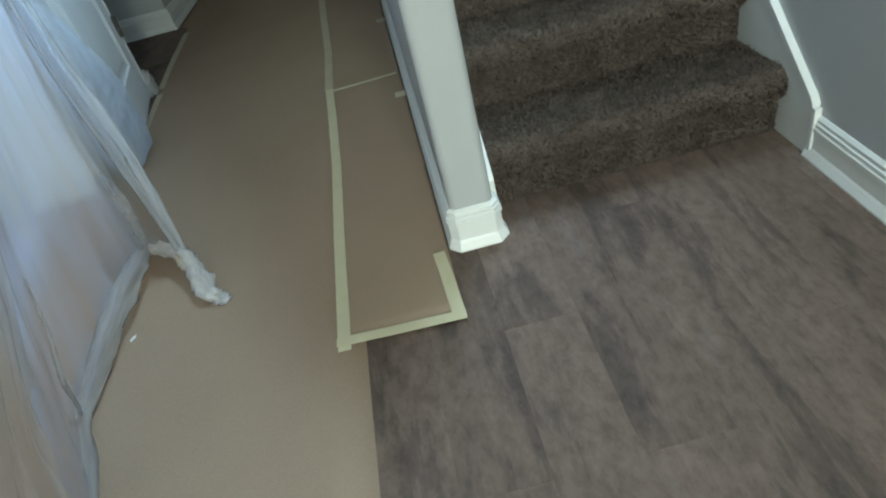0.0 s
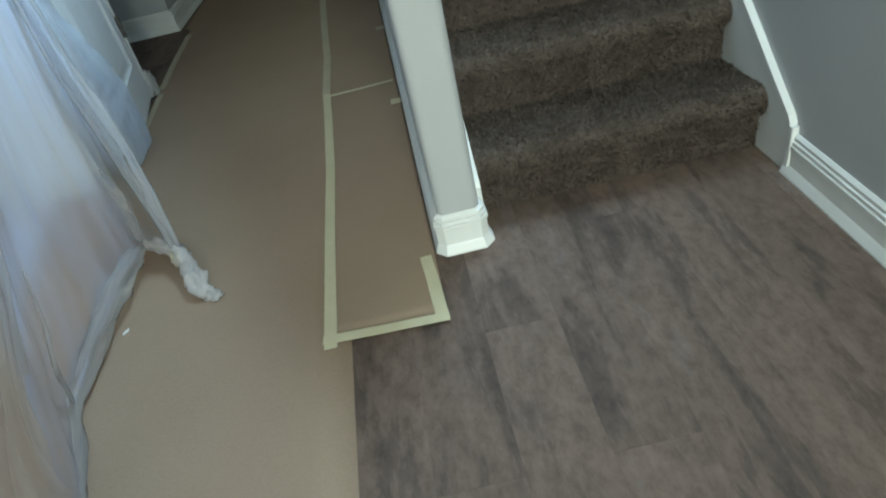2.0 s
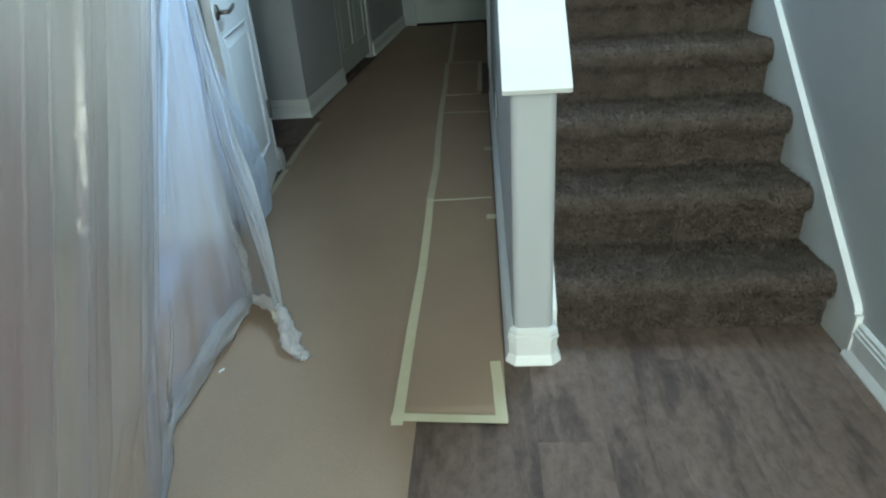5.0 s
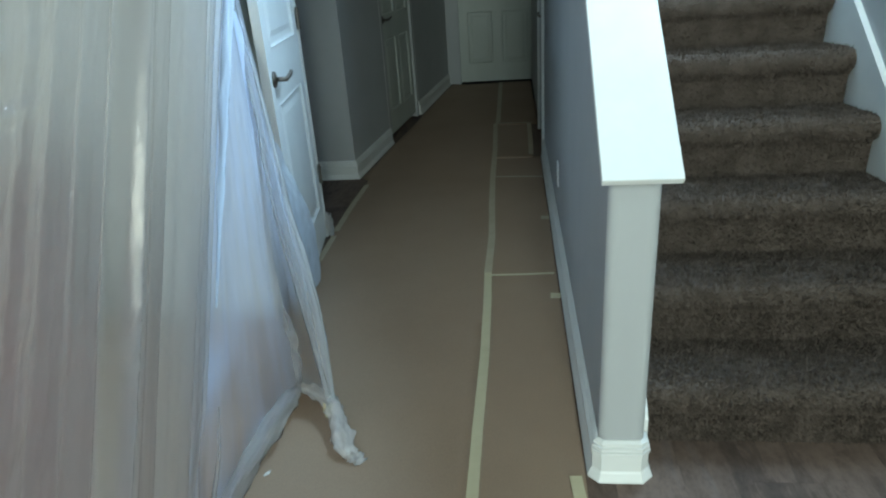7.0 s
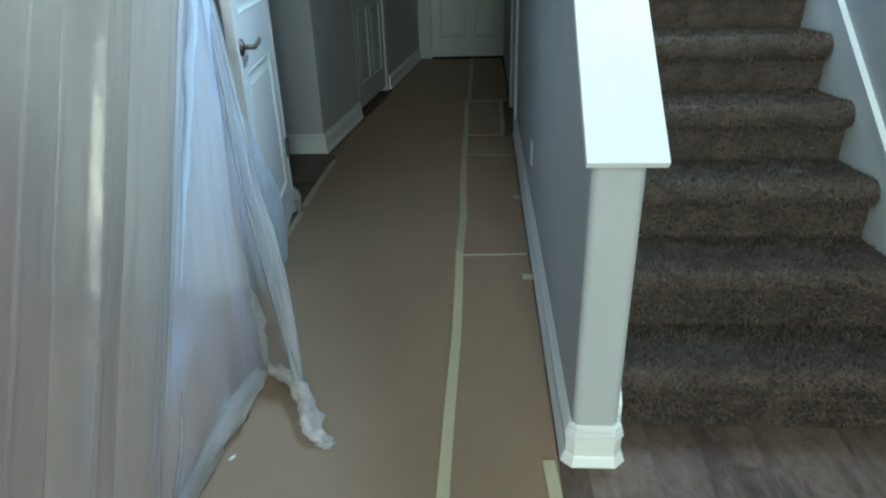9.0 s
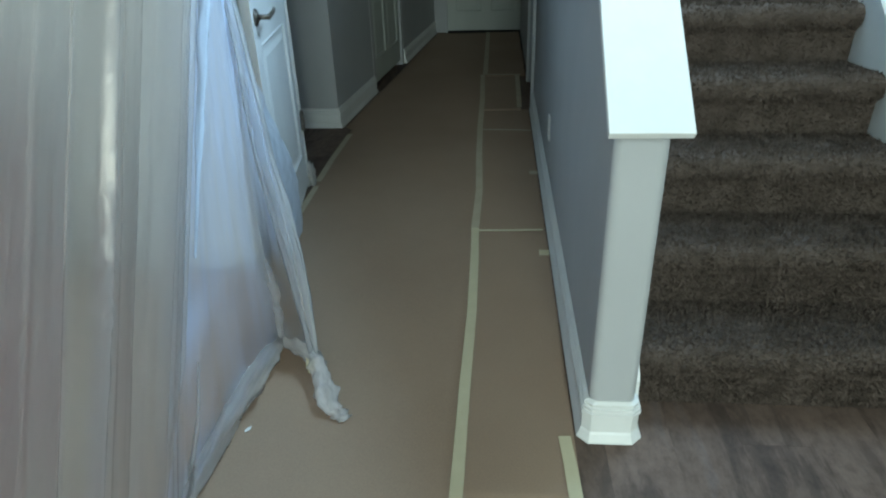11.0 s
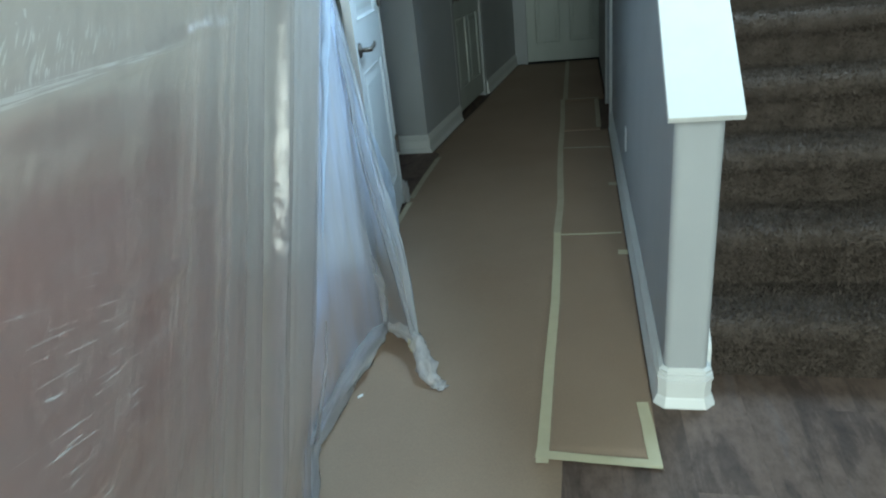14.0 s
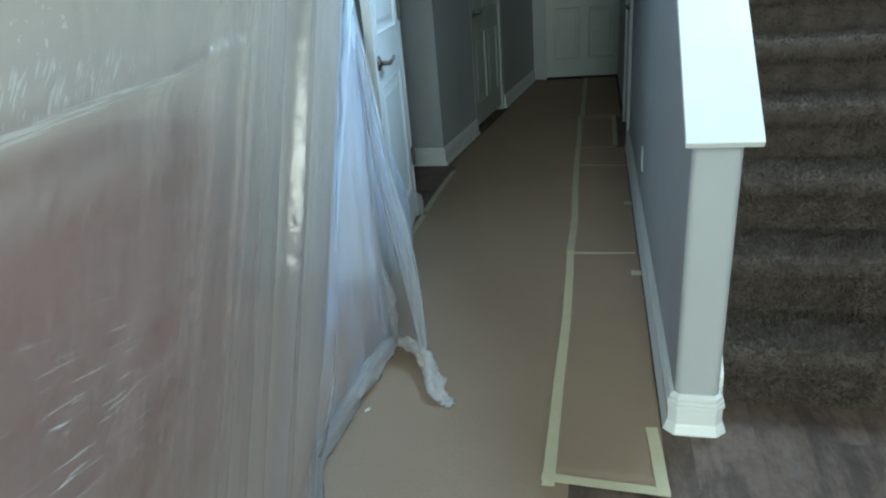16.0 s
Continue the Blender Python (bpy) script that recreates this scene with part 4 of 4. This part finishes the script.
def tube(name, path, radii, mat, seed, rough=0.35, n=18, label="", flat=None):
    """A crumpled roll of film along a path; flat = (side, ratio) presses it into a band that is wide along side."""
    pts, rs = [], []
    for i in range((len(path) - 1) * 10 + 1):
        s = i / ((len(path) - 1) * 10)
        pts.append(along(path, s))
        k = s * (len(radii) - 1)
        a = min(int(k), len(radii) - 2)
        rs.append(radii[a] + (radii[a + 1] - radii[a]) * (k - a))
    for _ in range(3):
        pts = [pts[0]] + [(pts[i - 1] + pts[i] * 2 + pts[i + 1]) / 4 for i in range(1, len(pts) - 1)] + [pts[-1]]
    verts, faces, uv = [], [], []
    for i, p in enumerate(pts):
        d = (pts[min(i + 1, len(pts) - 1)] - pts[max(i - 1, 0)]).normalized()
        turn = d.to_track_quat("Z", "Y").to_matrix()
        for k in range(n):
            a = 2 * math.pi * k / n
            c = Vector((math.cos(a), math.sin(a), 0))
            w = 1 + rough * noise.noise((c.x * 1.9 + seed, c.y * 1.9, i * 0.16)) + 0.5 * rough * noise.noise((c.x * 5, c.y * 5 + seed, i * 0.4))
            q = p + turn @ (c * rs[i] * w)
            if flat:
                wide = (Vector(flat[0]) - d * d.dot(Vector(flat[0]))).normalized()
                q = p + (wide * c.x + d.cross(wide) * c.y * flat[1]) * rs[i] * w
            verts.append((q.x, q.y, max(0.006, q.z)))
            uv.append((abs(k / n - 0.5) * 0.2 + seed, i * 0.02))
    for i in range(len(pts) - 1):
        for k in range(n):
            a, b = i * n + k, i * n + (k + 1) % n
            faces.append((a, b, b + n, a + n))
    ob = mesh_ob(name, verts, faces, mat, True, uv)
    ob.parent = curtain
    if label:
        tagged(ob, label)
    return ob


def rim_film():
    """The doubled outer edge of the flap, running from the knot up towards the ceiling."""
    side = Vector((0.94, 0.34, 0.0))
    half = [0.012, 0.030, 0.029, 0.022, 0.016, 0.012, 0.012]
    path = [Vector(p) - side * (h - 0.011) for p, h in zip(RIM, half)]
    tube("gathered_edge", path, half, M_FILM_CLEAR, 3.3, 0.35, 24, flat=(side, 0.30))
    tube("edge_fold", [p + side * (h - 0.006) for p, h in zip(path, half)], [0.006, 0.007, 0.007, 0.008, 0.007, 0.006, 0.006], M_FILM_ROLL, 3.9, 0.7)
    tube("edge_fold", [p - side * (h - 0.006) for p, h in zip(path, half)][:5], [0.008, 0.008, 0.007, 0.006, 0.003], M_FILM_ROLL, 5.1, 0.7)


RIM = [(-0.806, 0.232, 0.062), (-0.858, 0.385, 0.33), (-0.966, 0.546, 0.60), (-1.057, 0.731, 0.86), (-1.190, 0.975, 1.2), (-1.205, 1.0, 1.7), (-1.215, 1.02, 2.58)]


def stepped(table, z):
    for (z0, v0), (z1, v1) in zip(table, table[1:]):
        if z <= z1:
            return v0 + (v1 - v0) * max(0.0, (z - z0) / (z1 - z0))
    return table[-1][1]


def back_film():
    """Crumpled film slumped behind the flap's edge, in front of the closet door."""
    nu, nv = 44, 90
    outer = [(0.02, 1.20), (0.12, 1.225), (0.30, 1.215), (0.45, 1.135), (0.60, 1.035), (0.72, 0.95), (0.86, 0.80)]
    verts, faces, uv = [], [], []
    for i in range(nu + 1):
        s = i / nu
        for j in range(nv + 1):
            z = 0.02 + 0.85 * j / nv
            rim_x = stepped([(p[2], p[0]) for p in RIM], z) - 0.03
            rim_y = stepped([(p[2], p[1]) for p in RIM], z) + 0.03
            x = rim_x + (-1.115 - rim_x) * min(1.0, s * 1.5)
            y = rim_y + (stepped(outer, z) - rim_y) * s
            crum = 0.012 * noise.noise((s * 5, z * 9, 11)) + 0.010 * abs(noise.noise((s * 9 + z * 6, z * 12, 13))) + 0.004 * noise.noise((s * 30, z * 40, 17))
            verts.append((x + crum, y - 0.4 * crum, z))
            uv.append((s * 0.3, z))
    m = nv + 1
    for i in range(nu):
        for j in range(nv):
            k = i * m + j
            faces.append((k, k + m, k + m + 1, k + 1))
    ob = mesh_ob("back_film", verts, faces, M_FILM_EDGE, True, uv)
    ob.parent = curtain
    return ob


main_film()
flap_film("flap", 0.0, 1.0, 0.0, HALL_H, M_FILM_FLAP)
edge_path = []
for z in (0.62, 0.75, 0.90, 1.05, 1.20, 1.45, 1.70, 2.55):
    y = 0.044 + 0.97 * (min(z, 1.7) + 0.35 * max(0.0, z - 1.7) - 0.8)
    edge_path.append((max(-1.20, sheet_x(y, z) + 0.022), y - 0.01, z))
# the bright blue of this edge is sky light put into its tint
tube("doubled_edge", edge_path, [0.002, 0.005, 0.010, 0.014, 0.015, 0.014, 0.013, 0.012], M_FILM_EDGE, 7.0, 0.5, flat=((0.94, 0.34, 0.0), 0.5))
rim_film()
back_film()
tube("hem", [(x - 0.006, y, z + 0.008) for x, y, z in HEM], [0.010, 0.015, 0.021, 0.026, 0.031, 0.035, 0.032, 0.022], M_FILM_ROLL, 1.0, 0.5, label="rolled translucent white hem of the plastic")
tube("edge_strip", [(-1.000, -0.290, 0.024), (-0.950, -0.335, 0.11), (-0.912, -0.365, 0.22), (-0.885, -0.330, 0.34), (-0.880, -0.29, 0.45)], [0.005, 0.005, 0.006, 0.004, 0.002], M_FILM_ROLL, 2.0, 0.5)
tube("gathered_strap", [(-0.955, 0.36, 0.055), (-0.905, 0.315, 0.062), (-0.850, 0.272, 0.064), (-0.808, 0.238, 0.062)], [0.024, 0.026, 0.024, 0.022], M_FILM_HEM, 6.0, 0.45)
tube("knot", [(-0.820, 0.250, 0.062), (-0.790, 0.205, 0.056), (-0.765, 0.150, 0.042), (-0.742, 0.095, 0.030), (-0.712, 0.045, 0.014)], [0.018, 0.027, 0.023, 0.029, 0.031, 0.020], M_FILM_HEM, 9.0, 0.55, label="knotted frayed end of the plastic")

tube("frayed_end", [(-0.728, 0.070, 0.022), (-0.704, 0.052, 0.012), (-0.684, 0.040, 0.008), (-0.668, 0.030, 0.007)], [0.018, 0.022, 0.022, 0.012], M_FILM_HEM, 12.0, 0.9, flat=((0.8, 0.5, 0.0), 0.35))
tube("tape_tab", [(-0.824, 0.232, 0.066), (-0.818, 0.212, 0.054), (-0.806, 0.196, 0.040)], [0.010, 0.014, 0.011], M_TAPE, 2.2, 0.4, 10, "torn bit of pale masking tape", flat=((0.94, 0.34, 0.0), 0.3))
tube("gathered_fold", [(-0.945, 0.33, 0.060), (-0.972, 0.372, 0.15), (-0.985, 0.400, 0.23), (-1.0, 0.43, 0.30)], [0.030, 0.036, 0.034, 0.014], M_FILM_CLEAR, 4.0, 0.7)

# crumpled film left at the foot of the closet casing
bm = bmesh.new()
bmesh.ops.create_icosphere(bm, subdivisions=4, radius=0.03)
for v in bm.verts:
    k = 1 + 0.9 * noise.noise(v.co * 45) + 0.5 * noise.noise(v.co * 110)
    v.co = Vector((v.co.x * 0.6 * k, v.co.y * 0.9 * k, v.co.z * 2.1 * k + 0.055))
    v.co.z = max(v.co.z, 0.0)
crumb = tagged(part("crumpled_plastic", bm, M_FILM_HEM, smooth=True), "scrap of crumpled white plastic at the foot of the door casing", "plastic scrap")
crumb.location = (-1.225, 1.80, 0.004)

# ---- behind the plastic ----
M_WOOD = noisy("reddish_wood", (0.19, 0.080, 0.065), (0.29, 0.125, 0.10), 5, 0.4, 0.15, stretch=(1, 0.12, 1), fine=80)
cabinet = tagged(new("wooden_cabinet"), "low reddish-brown wooden cabinet behind the plastic sheet", "cabinet")
part("body", boxes((-2.10, -1.75, 0.06, -1.62, 0.05, 0.98), bevel=0.004), M_WOOD, cabinet)
part("top", boxes((-2.13, -1.78, 0.98, -1.58, 0.08, 1.01), bevel=0.006), M_WOOD, cabinet)
part("plinth", boxes((-2.07, -1.72, 0.0, -1.65, 0.02, 0.06)), M_WOOD, cabinet)
for k in range(3):
    y = -1.72 + 0.588 * k
    part("cabinet_door", boxes((-1.62, y + 0.006, 0.10, -1.60, y + 0.576, 0.95), bevel=0.005), M_WOOD, cabinet)

# ---- floor planks ----
lay_planks(0.046 - 3 * PLANK_W, WALL_R, -5.94, 0.30, (0.28, 0.95, 0.305, 0.71, 0.31, 1.05, 0.52, 0.12, 0.80))
lay_planks(0.046 - 1 * PLANK_W, 0.0, 0.465, 4.4, (0.0,))
lay_planks(0.046, 0.10, 3.0, 4.2, (0.0,))
lay_planks(0.046 - 16 * PLANK_W, -1.0, 1.02, 6.3, (0.0, 0.5, 0.8, 0.3))
